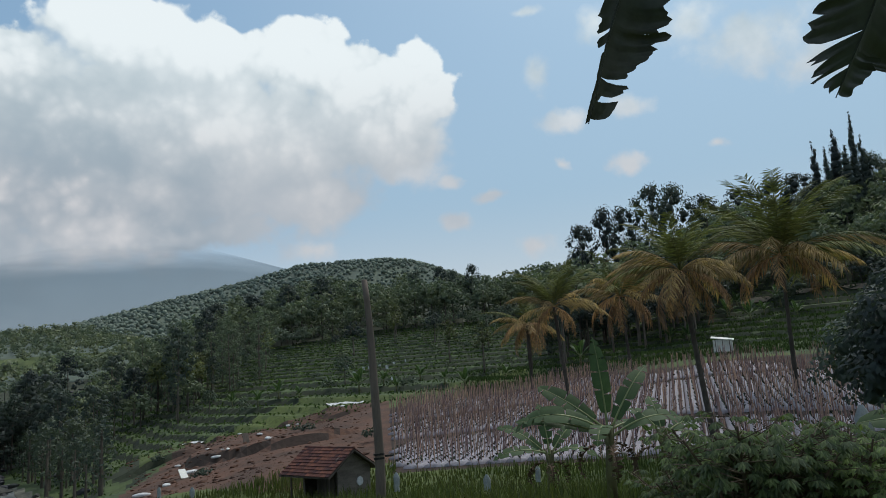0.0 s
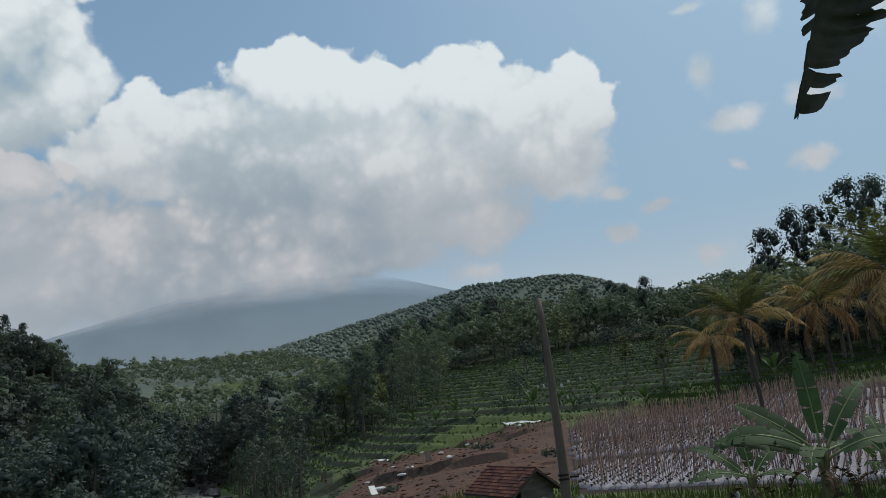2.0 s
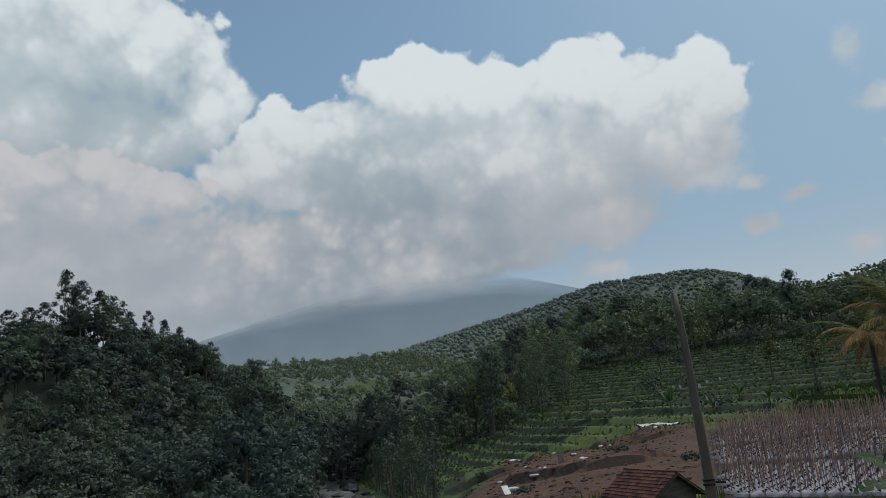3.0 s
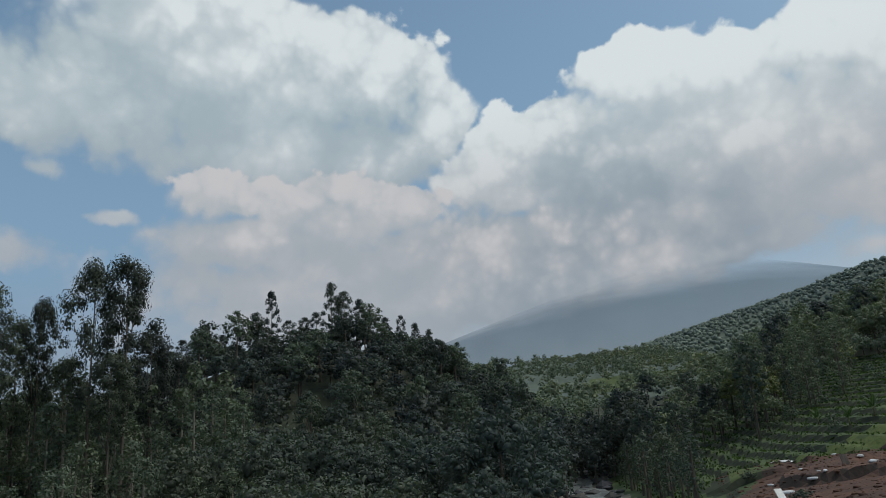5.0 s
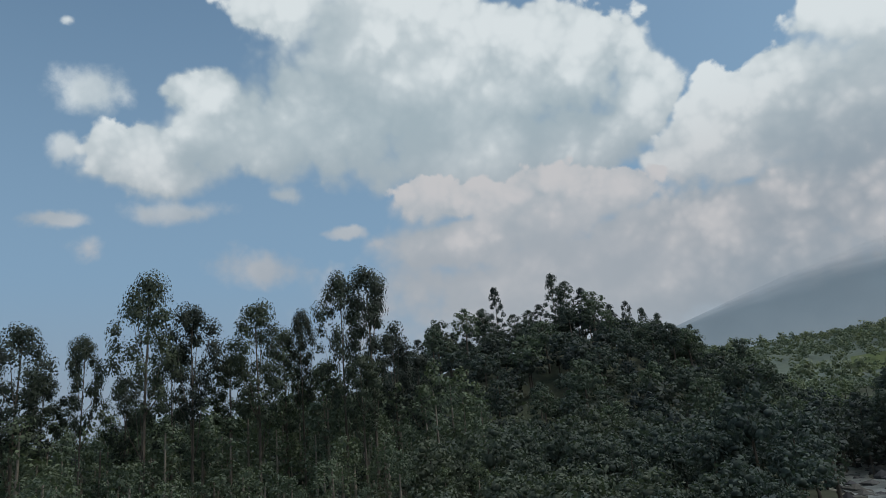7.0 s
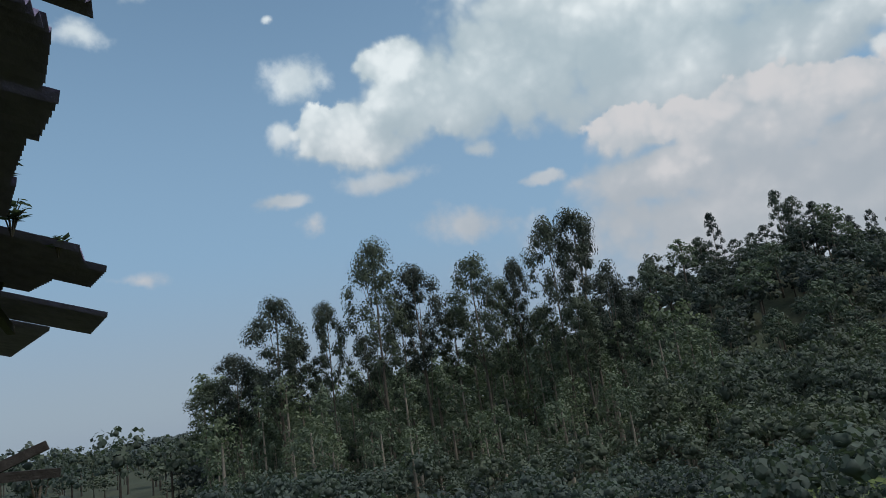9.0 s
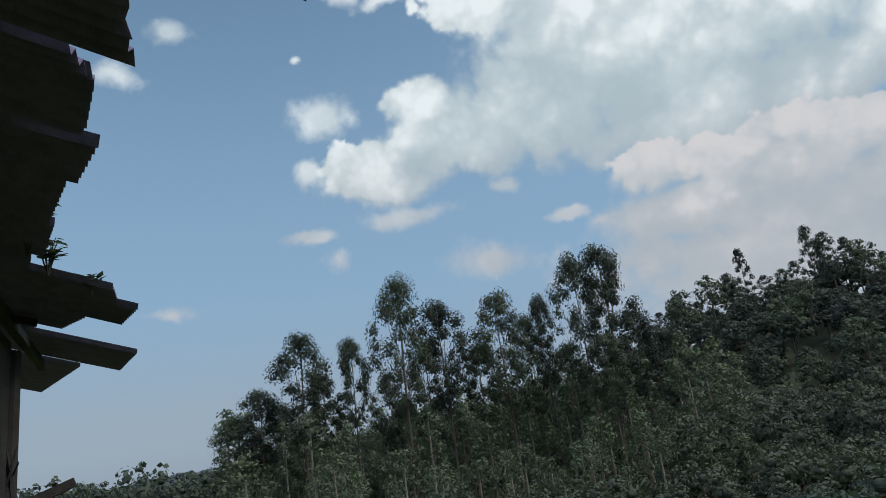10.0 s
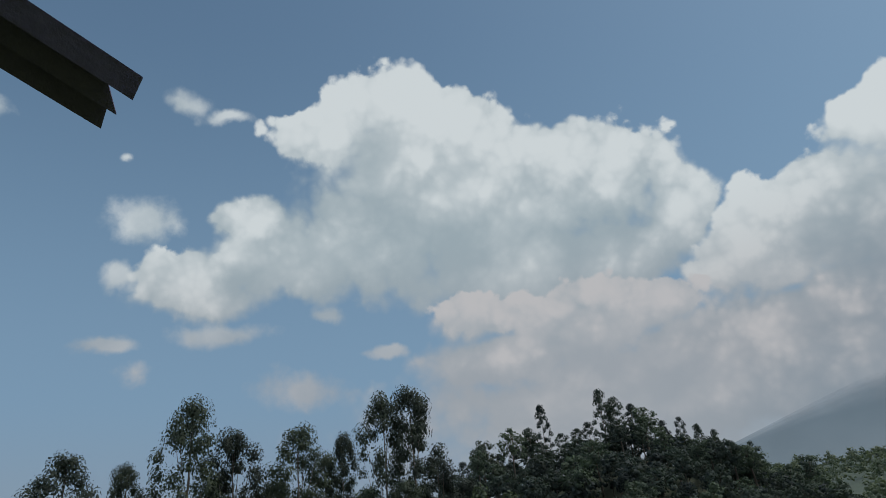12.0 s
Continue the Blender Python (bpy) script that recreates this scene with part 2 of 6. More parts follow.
GRASS = material("meadow_grass", (0.085, 0.115, 0.028), 0.45, 0.9, 1.2, second=(0.05, 0.075, 0.02))
RICE = material("rice_terrace", (0.062, 0.092, 0.030), 0.4, 0.9, 0.3, second=(0.036, 0.060, 0.024))
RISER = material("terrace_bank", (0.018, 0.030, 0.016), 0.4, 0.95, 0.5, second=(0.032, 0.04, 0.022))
FLOOR = material("forest_floor", (0.04, 0.052, 0.032), 0.5, 0.95, 0.6, second=(0.052, 0.058, 0.036))
SOIL = material("red_soil", (0.115, 0.058, 0.038), 0.45, 0.95, 1.2, 0.6, second=(0.062, 0.036, 0.027))
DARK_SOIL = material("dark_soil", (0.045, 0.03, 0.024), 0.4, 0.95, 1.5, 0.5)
STONE = material("river_stone", (0.085, 0.087, 0.085), 0.5, 0.8, 0.7, 0.6, second=(0.08, 0.08, 0.075), island=0.4)
WATER = material("river_water", (0.10, 0.115, 0.11), 0.4, 0.3, 2.6, 0.6, second=(0.26, 0.28, 0.275), stretch=(0.5, 1.5, 1))
# Distance haze is painted into this green, paler and bluer.
FAR_HAZE = material("hazy_hill_green", (0.082, 0.108, 0.098), 0.25, 1.0, 0.05, second=(0.098, 0.124, 0.094))
# Hill and river leaves also carry some haze in their colour, as extra blue.
LEAF = material("broad_leaves", (0.068, 0.096, 0.082), 0.24, 0.75, 0.12, second=(0.104, 0.122, 0.080), island=0.12, through_light=0.25)
LEAF_DARK = material("dark_leaves", (0.050, 0.070, 0.072), 0.22, 0.75, 0.12, second=(0.080, 0.096, 0.074), island=0.12, through_light=0.25)
LEAF_EUC = material("gum_leaves", (0.085, 0.113, 0.093), 0.22, 0.7, 0.7, second=(0.112, 0.139, 0.093), island=0.12, through_light=0.25)
# Gum crowns against bright sky: their backlit darkness is put into the colour.
LEAF_GUM = material("backlit_gum_leaves", (0.050, 0.066, 0.054), 0.22, 0.75, 0.7, second=(0.064, 0.080, 0.056), island=0.2, through_light=0.12)
# Far, belt and valley leaves: aerial haze put into the base colour.
LEAF_FAR_HAZE = material("hazy_far_leaves", (0.100, 0.130, 0.124), 0.2, 0.9, 0.02, second=(0.122, 0.148, 0.128), island=0.12)
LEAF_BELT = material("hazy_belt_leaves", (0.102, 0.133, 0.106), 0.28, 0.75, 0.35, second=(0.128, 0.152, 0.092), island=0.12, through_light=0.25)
LEAF_MID = material("hazy_valley_leaves", (0.108, 0.138, 0.112), 0.28, 0.8, 0.2, second=(0.15, 0.168, 0.108), island=0.12, through_light=0.25)
BAMBOO_LEAF = material("pale_feathery_leaves", (0.11, 0.13, 0.045), 0.35, 0.6, 0.3, second=(0.15, 0.17, 0.07), island=0.4, through_light=0.2)
BARK = material("grey_bark", (0.17, 0.145, 0.12), 0.5, 0.9, 2.0, 0.5, second=(0.10, 0.085, 0.07), stretch=(1, 1, 0.25))
BARK_PALE = material("pale_gum_bark", (0.34, 0.30, 0.25), 0.4, 0.85, 2.0, 0.4, second=(0.20, 0.17, 0.14), stretch=(1, 1, 0.25))
BARK_DARK = material("dark_bark", (0.06, 0.05, 0.042), 0.5, 0.9, 2.0, 0.5, second=(0.11, 0.10, 0.085), stretch=(1, 1, 0.5))
FROND = material("green_palm_frond", (0.14, 0.145, 0.05), 0.3, 0.8, 0.8, second=(0.095, 0.115, 0.045), island=0.3, through_light=0.2)
FROND_GOLD = material("yellowing_palm_frond", (0.40, 0.26, 0.12), 0.35, 0.85, 0.8, second=(0.20, 0.165, 0.07), island=0.3, through_light=0.2)
FROND_DRY = material("browned_palm_frond", (0.44, 0.25, 0.13), 0.35, 0.85, 0.8, second=(0.30, 0.18, 0.09), island=0.35, through_light=0.15)
BANANA_LEAF = material("banana_leaf", (0.048, 0.09, 0.038), 0.3, 0.7, 2.0, second=(0.07, 0.112, 0.045), through_light=0.3)
BANANA_RIB = material("banana_midrib", (0.20, 0.24, 0.10), 0.3, 0.5, 3.0)
BANANA_STEM = material("banana_stem", (0.13, 0.14, 0.06), 0.5, 0.6, 3.0, 0.3, second=(0.10, 0.06, 0.03), stretch=(1, 1, 0.3))
BANANA_DRY = material("dry_banana_leaf", (0.10, 0.065, 0.04), 0.4, 0.9, 3.0, second=(0.06, 0.04, 0.028))


# ---- mesh helpers ----
def make_mesh(name, verts, faces, mats, index=None, smooth=False, normals=None):
    me = bpy.data.meshes.new(name)
    me.from_pydata([tuple(v) for v in verts] if not isinstance(verts, list) else verts, [], faces if isinstance(faces, list) else faces.tolist())
    for m in mats if isinstance(mats, (list, tuple)) else [mats]:
        me.materials.append(m)
    if index is not None:
        me.polygons.foreach_set("material_index", np.asarray(index, dtype=np.int32))
    if smooth:
        me.polygons.foreach_set("use_smooth", np.ones(len(me.polygons), dtype=bool))
    me.update()
    if normals is not None:
        me.normals_split_custom_set_from_vertices(np.asarray(normals).tolist())
    return me


class Build:
    """Gathers points and faces of one mesh."""

    def __init__(self):
        self.v, self.f, self.m = [], [], []

    def add(self, verts, faces, m=0):
        n = len(self.v)
        self.v.extend(tuple(map(float, p)) for p in verts)
        self.f.extend(tuple(int(i) + n for i in q) for q in faces)
        self.m.extend([m] * len(faces))

    def box(self, centre, size, turn=None, m=0):
        sx, sy, sz = (s / 2 for s in size)
        pts = [Vector((a * sx, b * sy, c * sz)) for a in (-1, 1) for b in (-1, 1) for c in (-1, 1)]
        if turn is not None:
            pts = [turn @ p for p in pts]
        self.add([p + Vector(centre) for p in pts], [(0, 1, 3, 2), (4, 6, 7, 5), (0, 4, 5, 1), (2, 3, 7, 6), (0, 2, 6, 4), (1, 5, 7, 3)], m)

    def tube(self, path, radii, sides=6, m=0, cap=True):
        path = [Vector(p) for p in path]
        rings = []
        for i, p in enumerate(path):
            d = (path[min(i + 1, len(path) - 1)] - path[max(i - 1, 0)]).normalized()
            a = d.orthogonal().normalized() if abs(d.z) < 0.9 else Vector((1, 0, 0)).cross(d).normalized()
            b = d.cross(a)
            rings.append([p + (a * math.cos(k * math.tau / sides) + b * math.sin(k * math.tau / sides)) * radii[i] for k in range(sides)])
        faces = []
        for i in range(len(path) - 1):
            for k in range(sides):
                faces.append((i * sides + k, i * sides + (k + 1) % sides, (i + 1) * sides + (k + 1) % sides, (i + 1) * sides + k))
        if cap:
            faces.append(tuple(range(sides))[::-1])
            faces.append(tuple((len(path) - 1) * sides + k for k in range(sides)))
        self.add([q for r in rings for q in r], faces, m)

    def mesh(self, name, mats, smooth=False):
        return make_mesh(name, self.v, self.f, mats, self.m, smooth)


def part(name, me, parent, label="", at=None):
    """A mesh as one part under a thing or a part."""
    ob = new(name, me)
    ob.parent = parent
    if at is not None:
        ob.matrix_basis = at
    if label:
        tagged(ob, label)
    return ob


def leaves(points, axes, sizes, rng, slim=0.45, facing=None):
    """Folded leaf blades: one four-cornered piece each, along its axis; facing: which way their upper sides look."""
    n = len(points)
    side = np.cross(axes, rng.normal(size=(n, 3)) if facing is None else facing)
    side /= np.linalg.norm(side, axis=1)[:, None] + 1e-9
    up = np.cross(side, axes)
    s = sizes[:, None]
    base = points - axes * s * 0.5
    tip = points + axes * s * 0.5
    mid = points + up * s * 0.10
    v = np.stack([base, mid + side * s * slim * 0.5, tip, mid - side * s * slim * 0.5], 1).reshape(-1, 3)
    f = np.arange(4 * n).reshape(-1, 4)
    return v, f


def unit(v):
    return v / (np.linalg.norm(v, axis=-1, keepdims=True) + 1e-9)


def knob():
    """A round twelve-sided body of four-cornered faces: the dense inside of a clump of leaves."""
    axes = [tuple(float(s) if k == i else 0.0 for k in range(3)) for i in range(3) for s in (-1, 1)]
    corners = [(a * 0.577, b * 0.577, c * 0.577) for a in (-1, 1) for b in (-1, 1) for c in (-1, 1)]
    corner = {tuple(int(math.copysign(1, u)) for u in p): 6 + n for n, p in enumerate(corners)}
    faces = []
    for i, j in ((0, 1), (0, 2), (1, 2)):
        k = 3 - i - j
        for si in (-1, 1):
            for sj in (-1, 1):
                ends = []
                for sk in (-1, 1):
                    key = [0, 0, 0]
                    key[i], key[j], key[k] = si, sj, sk
                    ends.append(corner[tuple(key)])
                faces.append((i * 2 + (si > 0), ends[0], j * 2 + (sj > 0), ends[1]))
    verts = np.array(axes + corners)
    faces = [q if np.cross(verts[q[1]] - verts[q[0]], verts[q[2]] - verts[q[0]]) @ verts[q[1]] > 0 else q[::-1] for q in faces]
    return verts, np.array(faces)


KNOB_V, KNOB_F = knob()


def lobe_leaves(lobes, count, size, rng, droop=0.3, slim=0.5, fill=0.0):
    """Leaves on the shells of some lobes (centre, radii), as points, faces and the way each point looks; fill: how much of a lobe is dense inside."""
    w = np.array([r[0] * r[2] for c, r in lobes], float)
    per = np.maximum(4, (count * w / w.sum()).astype(int))
    pts, axs, nrm, soft = [], [], [], []
    for (c, r), k in zip(lobes, per):
        d = unit(rng.normal(size=(k, 3)))
        d[:, 2] = np.where(d[:, 2] < -0.35, -d[:, 2], d[:, 2])
        pts.append(np.array(c) + d * np.array(r) * rng.uniform(max(0.55, fill) if fill else 0.25, 1.1, (k, 1)))
        out = unit(d + rng.normal(size=(k, 3)) * 0.36 + np.array([0, 0, 0.15]))
        way = rng.normal(size=(k, 3)) + d * 0.3 - np.array([0, 0, droop])
        axs.append(unit(way - out * (way * out).sum(1, keepdims=True)))
        nrm.append(out)
        soft.append(unit(d * 0.75 + out * 0.45))
    pts, axs = np.concatenate(pts), np.concatenate(axs)
    v, f = leaves(pts, axs, size * rng.uniform(0.6, 1.4, len(pts)), rng, slim, np.concatenate(nrm))
    N = [np.repeat(np.concatenate(soft), 4, 0)]
    if fill:
        V, F, n = [v], [f], len(v)
        for c, r in lobes:
            turn = np.linalg.qr(rng.normal(size=(3, 3)))[0]
            turn = turn * np.sign(np.linalg.det(turn))
            N.append(KNOB_V @ turn)
            V.append(np.array(c) + (KNOB_V * (1 + 0.12 * rng.normal(size=(14, 1)))) @ turn * np.array(r) * fill)
            F.append(KNOB_F + n)
            n += 14
        v, f = np.concatenate(V), np.concatenate(F)
    return v, f, np.concatenate(N)


# ---- the land ----
def ss(a, b, x):
    t = np.clip((x - a) / (b - a), 0, 1)
    return t * t * (3 - 2 * t)


def wavy(x, y, scale, seed=0.0):
    """A cheap smooth unevenness between -1 and 1."""
    a, b = x / scale + seed, y / scale - seed * 1.7
    return (np.sin(a + 1.7 * np.sin(b * 0.8)) + np.sin(b * 1.3 + 1.3 * np.sin(a * 0.7 + seed)) + np.sin((a + b) * 0.9 + 2.0 * np.sin(a * 0.5))) / 3


VALLEY_R = (0, 34, 70, 110, 180, 280, 400, 480, 650, 900, 5000)
VALLEY_Z = (0, -4.2, -7.2, -7.8, -4.5, 1, 17, 26, 50, 55, 55)


def river_az(r):
    return np.interp(r, (60, 78, 110, 150, 200, 280, 420), (31.0, 32.8, 35.2, 34.0, 30.0, 27.0, 24.0))


def polar(x, y):
    return np.hypot(x, y), np.degrees(np.arctan2(-x, y))


def land(x, y):
    """The height of the ground."""
    x, y = np.asarray(x, float), np.asarray(y, float)
    r, a = polar(x, y)
    z = -3.9 * ss(2.5, 34, r)
    right = ss(8, -25, a)
    z = z + np.clip(r - 38, 0, 42) * (0.045 + 0.08 * right) * ss(18, 6, a)
    steep = ss(-6, -28, a)
    z = z + np.clip(r - 80, 0, 120) * (0.115 + 0.12 * steep) + np.clip(r - 200, 0, 100) * 0.19 - np.clip(r - 300, 0, 300) * 0.05
    z = z + wavy(x, y, 22, 2.0) * 1.6 * ss(80, 150, r)
    # the valley with the river
    valley = np.interp(r, VALLEY_R, VALLEY_Z) + wavy(x, y, 40, 5.0) * 2.5 * ss(150, 400, r)
    z = z + (valley - z) * ss(13, 31, a)
    # fields in steps on the slopes
    step = 0.85
    q = (z + wavy(x, y, 9, 8.0) * 0.25) / step
    stepped = step * (np.floor(q) + ss(0.72, 1.0, q - np.floor(q))) - wavy(x, y, 9, 8.0) * 0.25
    terraced = np.maximum(ss(80, 88, r), ss(23, 26, a) * ss(44, 50, r)) * ss(235, 205, r) * ss(36, 33, a)
    z = z + (stepped - z) * terraced
    off = np.radians(a - river_az(r)) * r
    z = z - 1.4 * np.exp(-((off / 6.5) ** 2)) * ss(55, 75, r) * ss(420, 300, r)
    # cut banks between the red plots
    plot = ss(6.0, 10.5, a) * ss(27, 24, a) * ss(41, 46, r) * ss(88, 84, r)
    z = z + plot * 0.75 * (ss(-0.06, 0.06, wavy(x, y, 7.5, 6.0) + 0.15) + ss(-0.05, 0.05, wavy(x, y, 6.0, 9.0) - 0.25) - 1.0)
    # the wooded hill across the river
    g = 17 * np.exp(-(((a - 51.5) / np.where(a < 51.5, 8.5, 7.0)) ** 2)) + 14 * np.exp(-(((a - 62.5) / 7.5) ** 2)) + 9 * ss(104, 84, a)
    flat_left = np.interp(r, (0, 34, 75, 5000), (0, -4.4, -7.5, -7.5))
    hill = flat_left + g * ss(88, 170, r) * (1 - 0.6 * ss(180, 320, r)) + wavy(x, y, 14, 1.0) * 0.8 * ss(60, 100, r)
    z = z + (hill - z) * ss(36.0, 40.5, a) * ss(40, 62, r) * (1 - ss(250, 420, r) * ss(78, 62, a))
    # the far ridge
    crest = 192 * np.clip((47 - a) / 35, 0, 1) * (1 - 0.42 * ss(5, -9, a)) + wavy(x, y, 120, 3.0) * 6
    z = z + (crest - z) * ss(640, 1200, r) * ss(60, 44, a)
    far_west = ss(92, 100, a) * ss(150, 112, a)
    z = z + far_west * ss(450, 900, r) * (4 + 6 * np.sin(a * 0.5))
    return z + wavy(x, y, 3.1, 4.0) * 0.10 * ss(2, 8, r)


def ground_at(az, r):
    """A place on the ground from azimuth (degrees to the left of the valley's axis) and distance."""
    x, y = -r * math.sin(radians(az)), r * math.cos(radians(az))
    return Vector((x, y, float(land(x, y))))


def land_kind(r, a, slope):
    """Which surface lies where: 0 grass, 1 rice, 2 bank, 3 forest floor, 4 red soil, 5 dark soil, 6 stones, 7 far green
    with painted haze.
    """
    k = np.zeros(r.shape, int)
    k[((r > 76) | ((r > 44) & (a > 18))) & (a < 36)] = 1
    # Steep terrace faces take the darker bank colour.
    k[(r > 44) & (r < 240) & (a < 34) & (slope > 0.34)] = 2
    k[(r > 76) & (r < 92 - 5 * np.sin(a * 0.4)) & (a > -8) & (a < 24)] = 0
    k[(r > 215) & (a < 19)] = 3
    k[(r > 130) & (a < -9)] = 3
    k[(r > 190) & (r < 330) & (a > 20) & (a < 36)] = 3
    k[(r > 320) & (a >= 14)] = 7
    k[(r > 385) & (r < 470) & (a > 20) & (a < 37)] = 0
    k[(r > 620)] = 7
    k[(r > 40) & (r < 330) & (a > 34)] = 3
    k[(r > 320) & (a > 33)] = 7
    k[(r > 50) & (a > 86) & (a < 125)] = 3
    near = 41 + 4 * np.sin(a * 0.35)
    far = np.where(a < 20, 86.0, 86 - (a - 20) * 5.2)
    plot = (a > 6.2) & (a < 26) & (r > near) & (r < far)
    k[plot] = 4
    # Steep faces of the red plots take the darker soil colour.
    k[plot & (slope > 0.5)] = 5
    k[(a > 5.2) & (a <= 6.2) & (r > 42) & (r < 84)] = 4
    k[(a > -31) & (a <= 5.2) & (r > 38.5) & (r < 77 - 3 * ss(-11, -19, a))] = 5
    off = np.radians(a - river_az(r)) * r
    k[(np.abs(off) < 4.2) & (r > 62) & (r < 330)] = 6
    return k


def build_land():
    rr = np.concatenate([np.geomspace(0.6, 37, 44), np.arange(37.9, 215, 0.9), np.geomspace(218, 4900, 90)])
    aa = np.concatenate([np.arange(-180, -44, 4.0), np.arange(-42, 40, 0.45), np.arange(40, 124, 1.0), np.arange(124, 180, 4.0)])
    R, A = np.meshgrid(rr, aa, indexing="ij")
    X, Y = -R * np.sin(np.radians(A)), R * np.cos(np.radians(A))
    Z = land(X, Y)
    n, m = R.shape
    verts = np.stack([X, Y, Z], -1).reshape(-1, 3)
    i, j = np.meshgrid(np.arange(n - 1), np.arange(m), indexing="ij")
    j2 = (j + 1) % m
    faces = np.stack([i * m + j, (i + 1) * m + j, (i + 1) * m + j2, i * m + j2], -1).reshape(-1, 4)
    P = verts[faces]
    nv = np.cross(P[:, 2] - P[:, 0], P[:, 3] - P[:, 1])
    slope = np.hypot(nv[:, 0], nv[:, 1]) / (np.abs(nv[:, 2]) + 1e-9)
    C = P.mean(1)
    r, a = polar(C[:, 0], C[:, 1])
    verts = np.vstack([verts, [[0, 0, 0]]])
    kind = land_kind(r, a, slope)
    tris = [(int(len(verts) - 1), int(k), int((k + 1) % m)) for k in range(m)]
    me = make_mesh("ground", verts.tolist(), faces.tolist() + tris, [GRASS, RICE, RISER, FLOOR, SOIL, DARK_SOIL, STONE, FAR_HAZE], list(kind) + [0] * m, True)
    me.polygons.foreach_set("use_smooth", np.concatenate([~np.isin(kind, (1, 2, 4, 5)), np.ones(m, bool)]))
    tagged(new("ground", me), "hilly farmland with terraced green fields and bare red plots", "ground", kind="structure")


build_land()


def build_mountain():
    """The volcano's flank, whose top goes up into cloud."""
    m = bpy.data.materials.new("misty_mountain")
    m.use_nodes = True
    nt = m.node_tree
    nt.nodes.clear()
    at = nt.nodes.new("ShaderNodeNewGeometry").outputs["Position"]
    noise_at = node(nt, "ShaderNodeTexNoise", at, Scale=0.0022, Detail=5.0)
    # Haze over the flank is painted: a blue glow of its own.
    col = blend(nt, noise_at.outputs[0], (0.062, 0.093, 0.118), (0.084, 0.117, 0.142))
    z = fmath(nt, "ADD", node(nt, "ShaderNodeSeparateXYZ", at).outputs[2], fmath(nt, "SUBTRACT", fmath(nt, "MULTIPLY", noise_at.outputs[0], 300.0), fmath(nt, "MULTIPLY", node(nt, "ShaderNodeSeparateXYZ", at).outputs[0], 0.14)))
    # Mist at the foot and cloud at the top are painted as transparency.
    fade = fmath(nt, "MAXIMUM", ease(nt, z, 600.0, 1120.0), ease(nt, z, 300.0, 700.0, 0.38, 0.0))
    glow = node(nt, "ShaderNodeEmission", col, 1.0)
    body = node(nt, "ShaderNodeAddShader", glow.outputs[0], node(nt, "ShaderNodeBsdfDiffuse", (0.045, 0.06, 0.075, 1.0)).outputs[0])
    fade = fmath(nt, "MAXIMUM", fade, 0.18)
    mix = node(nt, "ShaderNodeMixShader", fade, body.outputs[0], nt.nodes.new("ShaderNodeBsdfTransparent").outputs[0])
    nt.links.new(mix.outputs[0], nt.nodes.new("ShaderNodeOutputMaterial").inputs[0])
    top = 970.0
    cx, cy = -4300 * math.sin(radians(25)), 4300 * math.cos(radians(25))
    u, k = np.linspace(0, 1, 40), np.linspace(0, math.tau, 220, endpoint=False)
    U, K = np.meshgrid(u, k, indexing="ij")
    rad = U * top / 0.34 * (1 + 0.03 * np.sin(7 * K) * U)
    z = top * (1 - U) + 4 * np.sin(K * 9 + 3 * U) * U - 30
    X, Y = cx + rad * np.cos(K), cy + rad * np.sin(K)
    n, mm = U.shape
    i, j = np.meshgrid(np.arange(n - 1), np.arange(mm), indexing="ij")
    faces = np.stack([i * mm + j, (i + 1) * mm + j, (i + 1) * mm + (j + 1) % mm, i * mm + (j + 1) % mm], -1).reshape(-1, 4)
    P = np.stack([X, Y, z], -1).reshape(-1, 3)
    keep = (np.hypot(X, Y) < 4900).reshape(-1)
    faces = faces[keep[faces].all(1)]
    Q = P[faces]
    toward = (np.cross(Q[:, 2] - Q[:, 0], Q[:, 3] - Q[:, 1]) * Q.mean(1)).sum(1)
    faces = faces[toward < 0]
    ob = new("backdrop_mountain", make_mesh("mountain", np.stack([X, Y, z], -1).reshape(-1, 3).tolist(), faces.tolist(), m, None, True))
    tagged(ob, "blue misty volcano flank vanishing into low cloud", "mountain", kind="structure")


build_mountain()


# ---- woods ----
def broad_crown(rng, height, width, count, size, slim=0.8, clumps=13, fill=0.36):
    """The lobes and leaves of a broad domed crown, over a third of the tree's height."""
    lobes = []
    for i in range(clumps):
        u = 1 - (i + rng.uniform(0.1, 0.9)) / clumps * 1.4
        ring = math.sqrt(max(0.0, 1 - u * u))
        an = i * 2.4 + rng.uniform(-0.4, 0.4)
        r0 = width * rng.uniform(0.13, 0.22) * (1.25 if clumps < 9 else 1.0)
        reach = (width * 0.5 - r0 * 0.7) * ring * rng.uniform(0.8, 1.15)
        lobes.append(((reach * math.cos(an), reach * math.sin(an), height * (0.6 + 0.3 * u * rng.uniform(0.85, 1.15))), (r0, r0, r0 * rng.uniform(0.7, 0.95))))
    if clumps:
        lobes.append(((0, 0, height * 0.62), (width * 0.3, width * 0.3, height * 0.22)))
    else:
        lobes.append(((0, 0, height * 0.5), (width * 0.46, width * 0.46, height * 0.42)))
    return lobes, lobe_leaves(lobes, count, size, rng, 0.3, slim, fill if clumps else 0.8)


